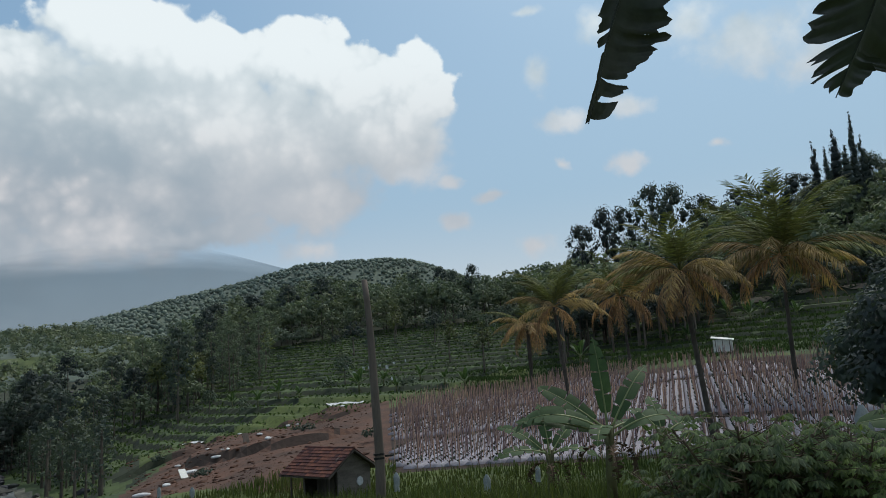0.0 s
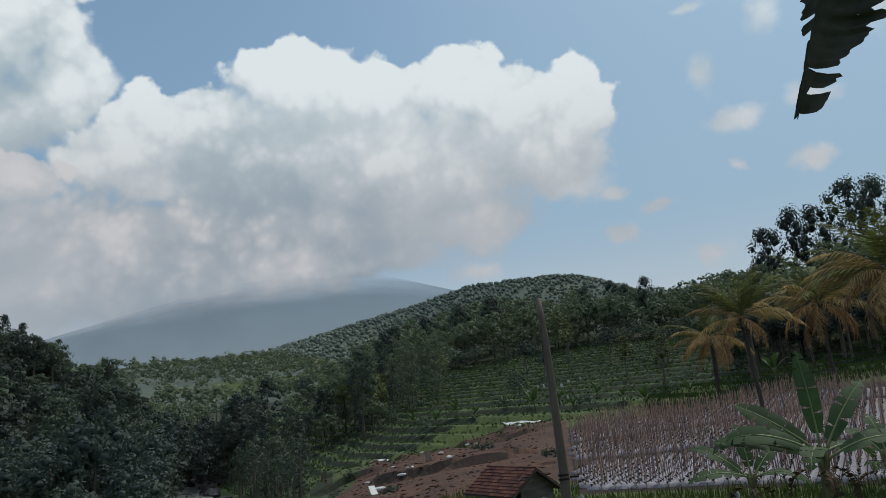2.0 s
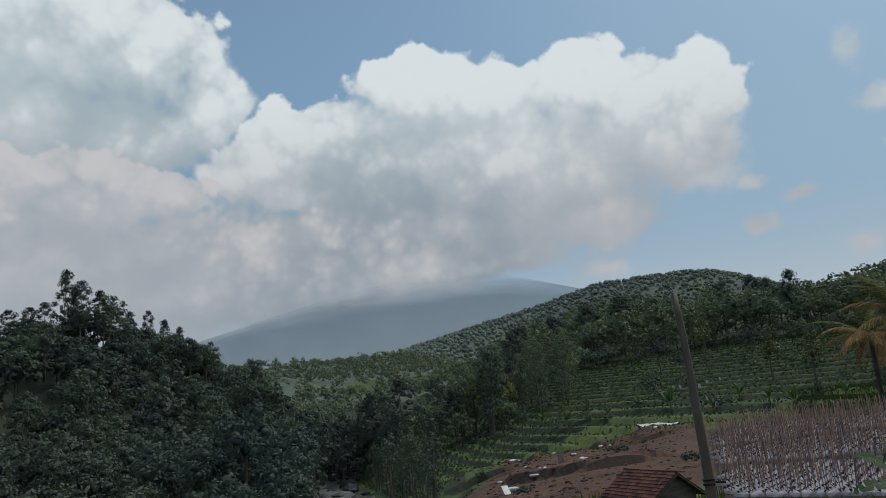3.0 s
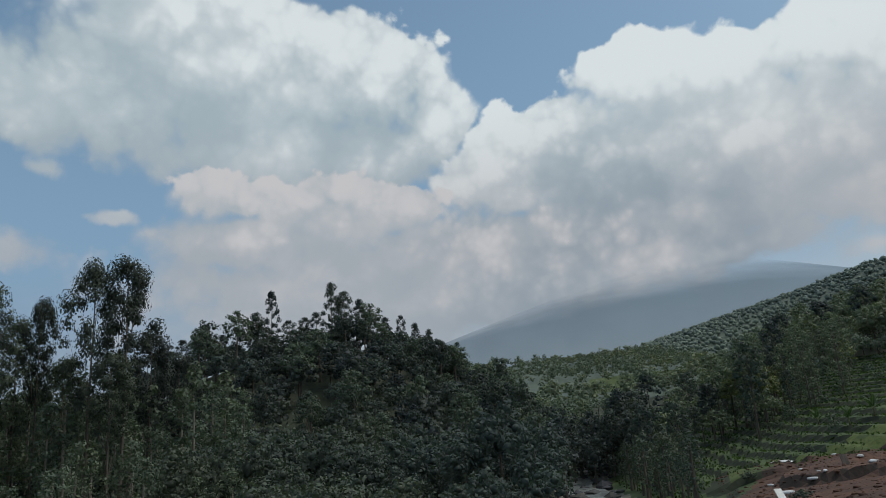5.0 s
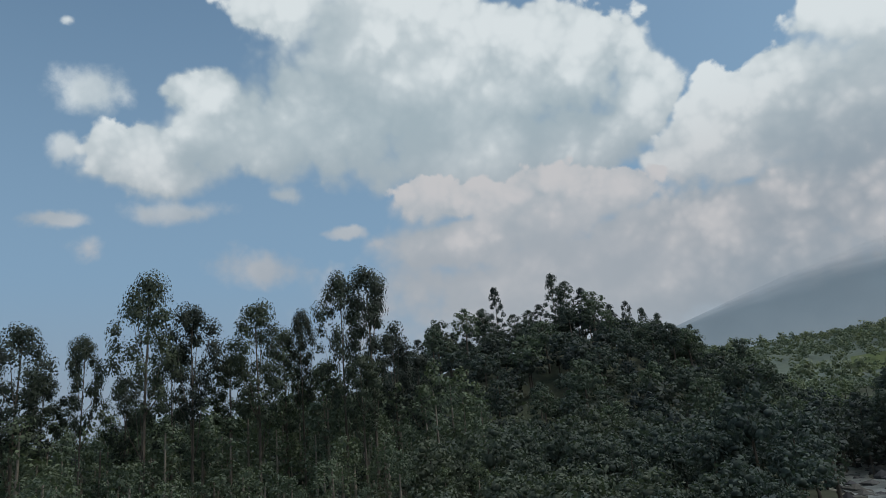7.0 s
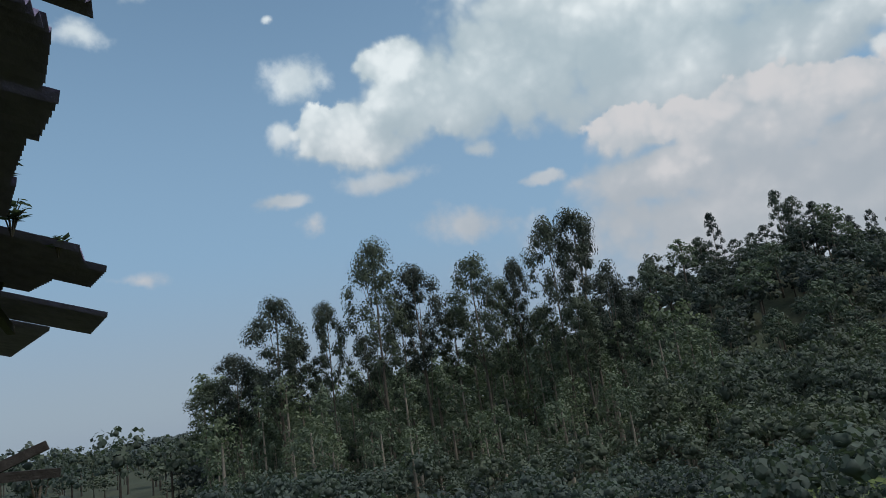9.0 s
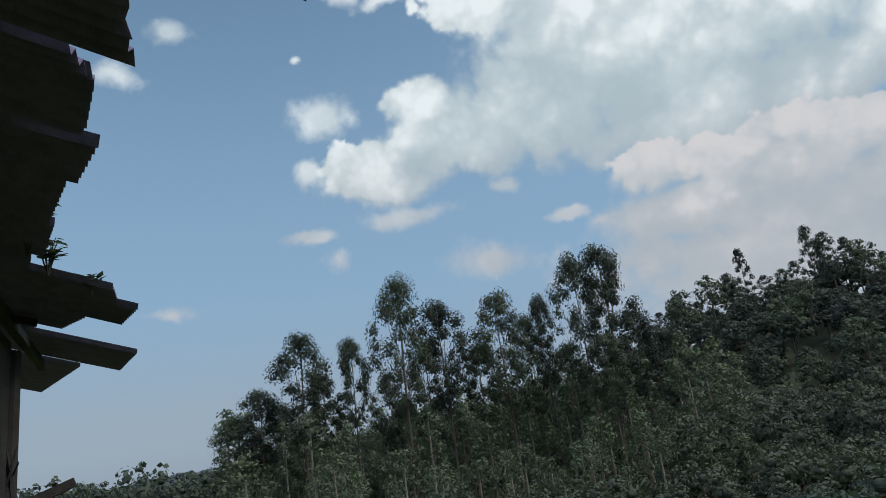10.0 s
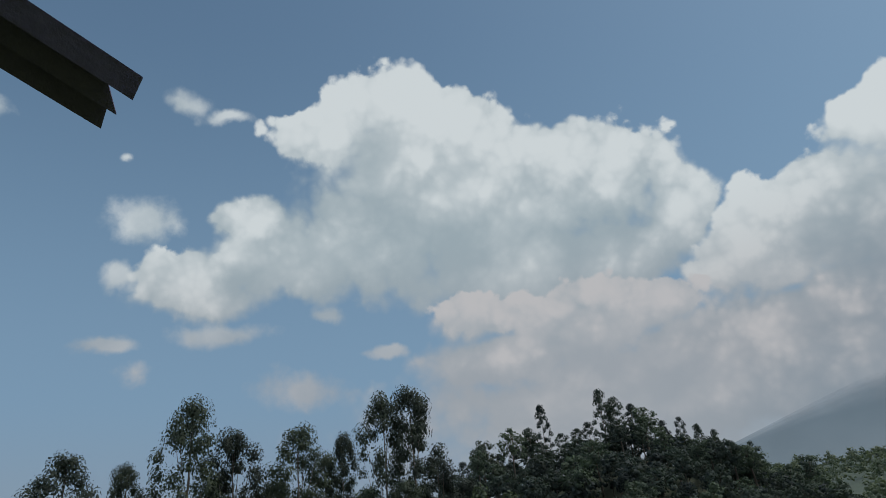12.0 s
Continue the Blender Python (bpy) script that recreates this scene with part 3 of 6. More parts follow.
def trunk_build(rng, height, r0, lean=0.04, limbs=(), sides=6):
    b = Build()
    path = [(lean * height * t * t * math.cos(3 * t), lean * height * t * math.sin(4 * t + height), height * t) for t in np.linspace(0, 1, 7)]
    path[0] = (path[0][0], path[0][1], -0.6)
    b.tube(path, [r0 * (1.25 - 1.1 * t) for t in np.linspace(0, 1, 7)], sides)
    for c, _ in limbs:
        t0 = max(0.25, min(0.85, c[2] / height - 0.16))
        i = int(t0 * 6)
        start = Vector(path[i])
        end = Vector(c)
        mid = start.lerp(end, 0.5) + Vector((0, 0, -0.04 * height))
        b.tube([start, mid, end], [r0 * 0.42 * (1.2 - t0), r0 * 0.25, r0 * 0.08], 4, cap=False)
    return b


def tree_thing(name, label, category, group, trunk_me, crown_me):
    root = new(name)
    tagged(root, label, category, group)
    part("trunk", trunk_me, root)
    part("crown", crown_me, root)
    return root


def broad_tree(seed, height, width, count, size, leaf, bark=BARK, label="leafy broad-crowned tree on the wooded hillside", group="trees of the hillside", slim=0.8):
    rng = np.random.default_rng(seed)
    lobes, (v, f, way) = broad_crown(rng, height, width, count, size, slim, 16)
    b = trunk_build(rng, height * 0.86, height * 0.017 + 0.03, 0.04, lobes[:6])
    return tree_thing("tree", label, "tree", group, b.mesh("trunk", bark, True), make_mesh("crown", v.tolist(), f.tolist(), leaf, None, True, way))


def gum_tree(seed, height, width, count, size, bare=0.45, label="tall slender gum tree with an airy crown", tag=True, leaf=None, clumps=30, fill=0.3, slim=0.6, bark=None):
    """A thin straight trunk, steep limbs and clumps of drooping leaves under a domed top."""
    rng = np.random.default_rng(seed)
    lobes = []
    for i in range(clumps):
        t = (i + rng.uniform(0, 1)) / clumps
        zc = height * (bare + (0.95 - bare) * t)
        reach = width * 0.38 * math.sqrt(max(0.02, 1 - t ** 3.6)) * min(1.0, 0.4 + 1.5 * t) * rng.uniform(0.45, 1.05)
        an = i * 2.4 + rng.uniform(-0.5, 0.5)
        r0 = width * rng.uniform(0.10, 0.165) * (0.75 + 0.4 * t) * (1.35 if clumps < 20 else 1.0)
        lobes.append(((reach * math.cos(an), reach * math.sin(an), zc), (r0, r0, r0 * rng.uniform(0.75, 1.15))))
    lobes.append(((0, 0, height * 0.955), (width * 0.17, width * 0.17, height * 0.045)))
    v, f, way = lobe_leaves(lobes, count, size, rng, 0.5, slim, fill)
    if not tag:
        return v, f, way
    b = trunk_build(rng, height * 0.96, height * 0.0085 + 0.03, 0.012, lobes[::3])
    return tree_thing("gum_tree", label, "tree", "gum trees by the river", b.mesh("trunk", bark or BARK, True), make_mesh("crown", v.tolist(), f.tolist(), leaf or LEAF_EUC, None, True, way))


def conifer(seed, height, width):
    rng = np.random.default_rng(seed)
    lobes = [((rng.normal() * 0.15, rng.normal() * 0.15, height * (0.12 + 0.86 * t)), (width * (1.02 - t) * 0.5 + 0.15, width * (1.02 - t) * 0.5 + 0.15, height * 0.06)) for t in np.linspace(0, 1, 14)]
    v, f, way = lobe_leaves(lobes, 1300, 0.6, rng, -0.5, 0.4, 0.75)
    b = trunk_build(rng, height * 0.95, 0.2, 0.01)
    return tree_thing("conifer", "dark narrow spire-shaped conifer on the hilltop", "tree", "conifers on the hilltop", b.mesh("trunk", BARK_DARK, True), make_mesh("crown", v.tolist(), f.tolist(), LEAF_DARK, None, True, way))


def plant_out(models, spots, rng, low=0.8, high=1.25):
    """Copies of the models at spots (azimuth, distance); the models themselves take the first spots."""
    for i, (a, r) in enumerate(spots):
        p = ground_at(a, r)
        m = Matrix.Translation(p - Vector((0, 0, 0.15))) @ Matrix.Rotation(rng.uniform(0, math.tau), 4, "Z")
        src = models[i % len(models)]
        s = rng.uniform(low, high)
        if i < len(models):
            src.scale = (s, s, s * rng.uniform(0.9, 1.1))
            src.matrix_basis = m @ Matrix.Diagonal((*src.scale, 1))
        else:
            was = src.scale.copy()
            src.scale = (s, s, s * rng.uniform(0.9, 1.1))
            copy_thing(src, m)
            src.scale = was


def raise_to(models, tops, rng, own):
    """Copies with given tops: azimuth, distance, elevation of the top, spread; own: the models' own height."""
    for i, (a, r, top, s) in enumerate(tops):
        p = ground_at(a, r)
        tall = (1.5 + r * math.tan(radians(top)) - p.z) / own
        m = Matrix.Translation(p) @ Matrix.Rotation(rng.uniform(0, math.tau), 4, "Z")
        src = models[i % len(models)]
        if i < len(models):
            src.matrix_basis = m @ Matrix.Diagonal((s, s, tall, 1))
        else:
            was = src.scale.copy()
            src.scale = (s, s, tall)
            copy_thing(src, m)
            src.scale = was


def scatter(rng, n, a0, a1, r0, r1, ok=None):
    """n spots of even density in a sector, each kept off the others where there are few."""
    out, xy = [], np.zeros((n, 2))
    while len(out) < n:
        best, far = None, -1.0
        for _ in range(5 if n < 800 else 1):
            a, r = rng.uniform(a0, a1), math.sqrt(rng.uniform(r0 * r0, r1 * r1))
            if ok is not None and not ok(a, r):
                continue
            p = np.array([r * math.sin(radians(a)), r * math.cos(radians(a))])
            gap = float(((xy[:len(out)] - p) ** 2).sum(1).min()) if out and n < 800 else 1.0
            if gap > far:
                best, far = (a, r, p), gap
        if best:
            xy[len(out)] = best[2]
            out.append(best[:2])
    return out


def wood_stuff(name, label, spots, rng, height, width, count, size, leaf, bark=True, variants=5, slim_trees=False, clumps=8, bare=0.3, bark_mat=None, sink=0.0):
    """A wood too dense to count: crowns and trunks in one mesh."""
    models = []
    for _ in range(variants):
        if slim_trees:
            v, f, way = gum_tree(int(rng.integers(1000)), height, width, count, size, bare, tag=False, clumps=18, fill=0.0)
        else:
            lobes, (v, f, way) = broad_crown(rng, height, width, count, size, 0.8, clumps)
        models.append((v, f, way))
    V, F, N, n = [], [], [], 0
    tb = Build()
    for a, r in spots:
        p = ground_at(a, r) - Vector((0, 0, sink))
        v, f, way = models[rng.integers(variants)]
        s, an = rng.uniform(0.55, 1.3), rng.uniform(0, math.tau)
        c, d = math.cos(an) * s, math.sin(an) * s
        w = v @ np.array([[c, d, 0], [-d, c, 0], [0, 0, s * rng.uniform(0.85, 1.15)]]) + np.array(p)
        V.append(w)
        N.append(way @ np.array([[c, d, 0], [-d, c, 0], [0, 0, s]]) / s)
        F.append(f + n)
        n += len(w)
        if bark:
            tb.tube([p - Vector((0, 0, 0.5)), p + Vector((0, 0, height * s * 0.8))], [0.2 * s, 0.07 * s], 4, cap=False)
    v, f = np.concatenate(V), np.concatenate(F)
    index = [0] * len(f)
    verts, faces = v.tolist(), f.tolist()
    if bark:
        faces += [tuple(i + n for i in q) for q in tb.f]
        verts += tb.v
        index += [1] * len(tb.f)
        N.append(np.zeros((len(tb.v), 3)))
    ob = new(name, make_mesh(name, verts, faces, [leaf, bark_mat or BARK_DARK], index, True, np.concatenate(N)))
    tagged(ob, label, "woodland", kind="stuff")


rng = np.random.default_rng(11)
# the hill across the river: trees one by one in front, the rest as one wood
hill_models = [broad_tree(20 + i, h, w, 800, 0.40, (LEAF, LEAF_DARK)[i % 2]) for i, (h, w) in enumerate(((10, 6.0), (9, 5.4), (12, 5.6), (8, 6.0), (11, 4.8), (7, 5.2)))]
plant_out(hill_models, scatter(rng, 270, 36.8, 100, 94, 176, lambda a, r: a < 62 or r > 118), rng, 0.65, 1.2)
wood_stuff("hill_wood", "dense dark green wood covering the hill", scatter(rng, 450, 36.2, 103, 88, 205), rng, 6.5, 5.6, 230, 0.58, LEAF_DARK)
# emergent trees on the hill's crest
crest_models = [gum_tree(40 + i, 13, w, 1700, 0.40, 0.06, "tree rising above the wooded crest of the hill", leaf=LEAF_DARK) for i, w in enumerate((6.5, 5.4, 7.0))]
CREST = [(53.95, 163, 12.2, 0.8), (58.8, 166, 11.6, 0.85), (52.9, 165, 11.4, 0.95), (53.4, 166, 11.0, 0.9), (51.7, 165, 10.7, 0.9), (60.0, 166, 9.9, 0.9), (50.8, 166, 9.6, 0.8), (49.6, 166, 9.1, 0.8), (48.3, 165, 9.2, 0.55), (47.1, 165, 8.5, 0.6), (46.0, 165, 7.9, 0.7),
         (57.4, 167, 9.2, 0.8), (63.9, 168, 9.1, 0.7), (62.6, 168, 8.2, 0.8), (65.6, 168, 7.9, 0.8), (61.3, 168, 8.6, 0.9), (56.2, 168, 9.4, 0.9), (55.2, 168, 9.8, 0.8), (45.0, 164, 6.9, 0.8), (43.8, 162, 5.8, 0.8), (67.2, 168, 7.2, 0.9)]
raise_to(crest_models, CREST, rng, 13.0)
# gum trees by the river
gum_models = [gum_tree(60 + i, 20, w, 8200, 0.25, b, fill=0.0, clumps=30, leaf=LEAF_GUM, bark=BARK) for i, (w, b) in enumerate(((8.8, 0.52), (9.4, 0.46), (8.4, 0.55), (9.6, 0.48)))]
# azimuth, distance, elevation of the top, spread
GUMS = [(69.7, 80, 14.0, 0.95), (72.0, 80, 13.5, 0.85), (75.3, 84, 11.0, 0.55), (78.7, 80, 11.6, 1.0), (83.6, 82, 11.5, 0.92), (86.9, 80, 13.8, 1.0), (91.1, 82, 9.5, 0.62), (95.2, 80, 10.2, 1.0),
        (98.5, 84, 6.05, 0.85), (100.2, 86, 4.2, 0.85), (93.6, 84, 6.8, 0.75), (76.6, 86, 9.2, 0.8), (67.9, 86, 8.6, 0.9), (85.0, 86, 8.3, 0.85), (80.8, 86, 7.6, 0.85), (73.6, 90, 6.4, 0.8), (65.8, 92, 6.6, 0.9), (97.0, 88, 4.6, 0.85), (70.6, 76, 7.0, 0.8), (88.2, 88, 6.4, 0.7)]
raise_to(gum_models, GUMS, rng, 19.9)
wood_stuff("river_wood", "green thicket of young trees under the gums", scatter(rng, 186, 61, 101, 78, 112, lambda a, r: a < 98 or r > 84), rng, 13.0, 4.6, 520, 0.38, LEAF_EUC, slim_trees=True, bark_mat=BARK_PALE)
wood_stuff("river_scrub", "round leafy trees at the foot of the hill", scatter(rng, 130, 37.5, 66, 64, 98), rng, 7.5, 5.2, 800, 0.29, LEAF_DARK, clumps=14, bark_mat=BARK)
wood_stuff("bank_thicket", "slim young trees along the river bank", scatter(rng, 58, 60, 100.5, 60, 82), rng, 7.5, 3.8, 560, 0.26, LEAF_EUC, slim_trees=True, bare=0.42, bark_mat=BARK_PALE)
wood_stuff("bank_scrub", "low leafy scrub at the foot of the wooded hill", scatter(rng, 222, 37.5, 102, 48, 84), rng, 3.4, 3.6, 260, 0.26, LEAF_DARK, False, clumps=6)
bushes = []
for i, (h, w) in enumerate(((2.4, 3.0), (1.8, 2.6), (2.8, 2.8))):
    bush = new("bush")
    tagged(bush, "low dark green bush below the old house", "bush", "bushes below the old house")
    v, f, way = broad_crown(np.random.default_rng(170 + i), h, w, 300, 0.2, 0.8, 7)[1]
    part("foliage", make_mesh("foliage", (v - np.array([0, 0, h * 0.2])).tolist(), f.tolist(), LEAF_DARK, None, True, way), bush)
    bushes.append(bush)
plant_out(bushes, scatter(rng, 140, 38, 108, 18, 50), rng, 0.5, 1.1)
wood_stuff("west_wood", "dark trees beyond the gums", scatter(rng, 120, 101, 120, 100, 330), rng, 9, 6.5, 190, 0.6, LEAF_DARK, clumps=9)
# the dark edge of the wood behind the palms
wood_stuff("palm_wood", "dark trees close behind the palms", scatter(rng, 34, -20, -8.5, 92, 114), rng, 9, 5.4, 480, 0.36, LEAF_DARK, clumps=12, bark_mat=BARK)
# trees along the river, in the valley's mouth
valley_models = [gum_tree(80 + i, h, w, 800, 0.46, 0.38, "dark slender tree beside the rocky river", leaf=LEAF_DARK, clumps=22) for i, (h, w) in enumerate(((12, 6), (10, 5.5), (13, 6.5)))]
plant_out(valley_models, [(29.4, 98), (30.6, 110), (32.2, 118), (33.6, 126), (28.2, 92), (31.2, 124), (27.2, 104), (34.2, 131)] + scatter(rng, 30, 18, 33.4, 106, 190, lambda a, r: abs(math.radians(a - float(river_az(r))) * r) > 7), rng, 0.45, 1.15)
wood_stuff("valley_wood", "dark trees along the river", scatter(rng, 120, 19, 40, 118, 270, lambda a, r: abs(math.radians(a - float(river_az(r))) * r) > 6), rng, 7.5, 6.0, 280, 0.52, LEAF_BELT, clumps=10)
wood_stuff("river_bank_wood", "dark trees crowding the river bend", scatter(rng, 75, 29.5, 37.2, 111, 150, lambda a, r: r > 114 or a > 35.8), rng, 10, 6.0, 400, 0.36, LEAF_DARK, clumps=12, sink=1.8)
wood_stuff("bank_saplings", "slim young trees beside the rapids", scatter(rng, 30, 26.5, 36.5, 68, 104, lambda a, r: 4.5 < abs(math.radians(a - float(river_az(r))) * r) < 16), rng, 5.5, 3.0, 300, 0.28, LEAF, slim_trees=True, bare=0.25, bark_mat=BARK)
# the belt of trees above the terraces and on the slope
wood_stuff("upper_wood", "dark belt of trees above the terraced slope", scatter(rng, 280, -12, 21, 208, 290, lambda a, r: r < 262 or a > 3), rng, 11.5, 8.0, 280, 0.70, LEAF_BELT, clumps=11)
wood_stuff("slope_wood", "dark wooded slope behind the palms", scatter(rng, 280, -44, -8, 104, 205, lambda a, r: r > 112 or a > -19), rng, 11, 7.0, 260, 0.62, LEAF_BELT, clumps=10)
raise_to([conifer(100 + i, 20, w) for i, w in enumerate((4.6, 8.4, 6.4))], [(-32.1, 160, 15.9, 0.9), (-30.9, 161, 15.0, 1.1), (-29.5, 160, 14.4, 0.9), (-30.2, 158, 13.9, 0.9), (-31.5, 158, 13.8, 1.1), (-32.6, 161, 14.2, 0.9)], rng, 20.0)
slope_models = [gum_tree(120 + i, 17, 12.0, 2300, 0.46, 0.12, "tall round-crowned tree on the wooded slope", leaf=LEAF_DARK, clumps=34, fill=0.4) for i in range(3)]
SLOPE = [(-11.5, 150, 10.9, 0.8), (-13.4, 152, 11.9, 0.9), (-15.0, 154, 12.0, 0.9), (-17.3, 152, 13.4, 1.0), (-19.0, 155, 13.1, 1.0), (-21.5, 156, 12.0, 1.0), (-24.0, 156, 12.2, 1.0), (-26.5, 158, 12.4, 1.0), (-34.0, 160, 12.4, 1.0), (-36.0, 158, 12.4, 1.0), (-33.0, 162, 13.0, 0.8), (-28.0, 156, 12.6, 1.0),
         (-2.3, 236, 8.5, 0.8), (-0.6, 238, 8.1, 0.7), (0.5, 240, 8.5, 0.8), (-4.2, 236, 7.1, 0.8), (-7.0, 228, 6.9, 0.9), (10.3, 232, 8.2, 1.1), (7.6, 236, 7.6, 1.0), (13.0, 230, 7.6, 1.0), (16.0, 226, 7.0, 1.0), (18.6, 222, 6.4, 1.0), (-9.4, 200, 7.5, 0.8), (2.6, 236, 8.3, 0.8)]
raise_to(slope_models, SLOPE, rng, 17.0)
terrace_models = [broad_tree(140 + i, 8 + 2 * i, 5.0, 420, 0.4, (LEAF, LEAF_DARK, BAMBOO_LEAF)[i], label="small leafy tree standing among the terraces", group="trees among the terraces") for i in range(3)]
plant_out(terrace_models, scatter(rng, 20, -6, 21, 96, 205), rng, 0.35, 0.9)
plant_out([gum_tree(150 + i, 15, 7.0, 1100, 0.36, 0.04, "dark leafy tree below the terraces", leaf=LEAF_BELT, clumps=26) for i in range(2)], scatter(rng, 30, 14.5, 24, 122, 190), rng, 0.6, 1.05)
wood_stuff("terrace_scrub", "low bushes along the terrace edges", scatter(rng, 70, -10, 22, 92, 212), rng, 1.6, 2.4, 110, 0.26, LEAF, False, clumps=4)
wood_stuff("wood_edge", "bushes along the edge of the wood", scatter(rng, 120, -42, -8, 100, 128, lambda a, r: r > 110 + 9 * math.sin(a)), rng, 4.5, 4.5, 150, 0.4, LEAF_DARK, False, clumps=7)
wood_stuff("belt_edge", "bushes along the foot of the tree belt", scatter(rng, 110, -12, 21, 198, 222), rng, 5.0, 5.5, 130, 0.55, LEAF_BELT, False, clumps=7)
# far woods, with haze put into their leaf colours
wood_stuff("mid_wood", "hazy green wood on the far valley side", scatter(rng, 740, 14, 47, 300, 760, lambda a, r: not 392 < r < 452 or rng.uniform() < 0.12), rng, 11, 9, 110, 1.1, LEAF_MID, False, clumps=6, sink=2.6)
wood_stuff("ridge_wood", "hazy forest covering the far ridge", scatter(rng, 8800, -12, 44, 800, 1330), rng, 7, 7.5, 5, 1.5, LEAF_FAR_HAZE, False, clumps=0, sink=1.0)
wood_stuff("far_west_wood", "distant wood on a low ridge", scatter(rng, 320, 99, 112, 330, 950), rng, 9, 10, 60, 1.7, LEAF_FAR_HAZE, False, clumps=0)


def build_river():
    """Rapids between boulders."""
    rng = np.random.default_rng(9)
    b = Build()
    rs = np.arange(60, 300, 2.0)
    for r in rs:
        half = 2.7 + 0.6 * math.sin(r * 0.21)
        for k in range(7):
            a = float(river_az(r)) + math.degrees((k / 3 - 1) * half / r)
            p = ground_at(float(river_az(r)), r)
            b.v.append((-r * math.sin(radians(a)), r * math.cos(radians(a)), p.z + 0.45 + 0.10 * rng.normal()))
    b.f = [(i * 7 + k, i * 7 + 7 + k, i * 7 + 8 + k, i * 7 + 1 + k) for i in range(len(rs) - 1) for k in range(6)]
    b.m = [0] * len(b.f)
    tagged(new("water", b.mesh("water", WATER, True)), "shallow white river rapids", "river", kind="structure")
    rocks = Build()
    bm = bmesh.new()
    bmesh.ops.create_icosphere(bm, subdivisions=1, radius=1.0)
    ball, tri = np.array([v.co[:] for v in bm.verts]), [tuple(v.index for v in f.verts) for f in bm.faces]
    bm.free()
    for _ in range(620):
        r = math.sqrt(rng.uniform(62 ** 2, 290 ** 2))
        a = float(river_az(r)) + math.degrees(rng.normal() * 3.0 / r)
        p = np.array(ground_at(a, r)) + np.array([0, 0, 0.15])
        s = rng.uniform(0.25, 1.0) ** 1.6 * 1.1 + 0.15
        rocks.add(ball * (1 + 0.2 * rng.normal(size=(len(ball), 1))) * np.array([s * 1.3, s, s * 0.7]) + p, tri)
    tagged(new("boulders", rocks.mesh("boulders", STONE)), "grey boulders in the river bed", "boulders", kind="stuff")


build_river()


def build_crops():
    """Rows of leafy crops on the terraces, too many to count."""
    rng = np.random.default_rng(17)
    n = 36000
    r = np.sqrt(rng.uniform(44 ** 2, 212 ** 2, n))
    a = rng.uniform(-36, 33, n)
    keep = ((r > 79) | (a > 26)) & ((a > -9) | (r < 132)) & (np.abs(a - river_az(r)) * r > 320)
    r, a = r[keep], a[keep]
    x, y = -r * np.sin(np.radians(a)), r * np.cos(np.radians(a))
    p = np.stack([x, y, land(x, y) + 0.12], 1)
    n = len(p)
    axis = unit(np.stack([rng.normal(size=n) * 0.7, rng.normal(size=n) * 0.7, rng.uniform(0.3, 1.0, n)], 1))
    v, f = leaves(p, axis, rng.uniform(0.35, 0.8, n) * np.clip(r / 130, 0.7, 1.5), rng, 0.5)
    m = 15000
    r, a = np.sqrt(rng.uniform(77 ** 2, 101 ** 2, m)), rng.uniform(-33, -1, m)
    x, y = -r * np.sin(np.radians(a)), r * np.cos(np.radians(a))
    axis = unit(np.stack([rng.normal(size=m) * 0.35, rng.normal(size=m) * 0.35, np.ones(m)], 1))
    v2, f2 = leaves(np.stack([x, y, land(x, y) + 0.15], 1), axis, rng.uniform(0.3, 0.6, m), rng, 0.35)
    v, f = np.concatenate([v, v2]), np.concatenate([f, f2 + len(v)])
    leaf = material("crop_leaves", (0.072, 0.115, 0.032), 0.3, 0.85, 0.08, second=(0.048, 0.08, 0.027), island=0.35, through_light=0.3)
    tagged(new("crops", make_mesh("crops", v.tolist(), f.tolist(), leaf)), "green vegetable rows growing on the terraces", "crops", kind="stuff")


build_crops()


# ---- farm land: field, stakes, huts ----
def spot(az, el, r):
    """A place in the air, from the eye's first stand: azimuth, elevation, level distance."""
    return Vector((-r * math.sin(radians(az)), r * math.cos(radians(az)), 1.5 + r * math.tan(radians(el))))


MULCH = material("silver_mulch_sheet", (0.32, 0.31, 0.355), 0.35, 0.5, 2.0, 0.4, second=(0.24, 0.225, 0.26))
SPROUT = material("seedling_leaves", (0.03, 0.045, 0.02), 0.4, 0.7, 3.0)
STAKE = material("bamboo_stake", (0.38, 0.25, 0.215), 0.4, 0.8, 0.15, second=(0.24, 0.155, 0.135), island=0.45)
BAG = material("white_plastic_bag", (0.62, 0.64, 0.66), 0.25, 0.45, 4.0, 0.4)
PLASTIC = material("clear_grey_plastic", (0.34, 0.37, 0.38), 0.3, 0.3, 3.0, 0.4)
TILE = material("clay_roof_tile", (0.125, 0.046, 0.036), 0.55, 0.9, 2.4, 0.3, second=(0.045, 0.03, 0.028), island=0.6)
BAMBOO_WALL = material("weathered_bamboo_wall", (0.20, 0.175, 0.155), 0.4, 0.8, 6.0, 0.5, second=(0.12, 0.105, 0.095), stretch=(1, 1, 4))
OLD_WOOD = material("weathered_wood", (0.125, 0.105, 0.09), 0.45, 0.85, 4.0, 0.5, second=(0.07, 0.058, 0.05), stretch=(1, 1, 0.2))
POLE_WOOD = material("grey_brown_pole", (0.155, 0.125, 0.105), 0.35, 0.8, 3.0, 0.4, second=(0.105, 0.085, 0.075), stretch=(1, 1, 0.15))
IRON = material("dark_iron", (0.04, 0.038, 0.036), 0.4, 0.6, 8.0, metal=0.5)
PALE_WALL = material("pale_board_wall", (0.80, 0.80, 0.77), 0.2, 0.7, 6.0, second=(0.66, 0.66, 0.63))
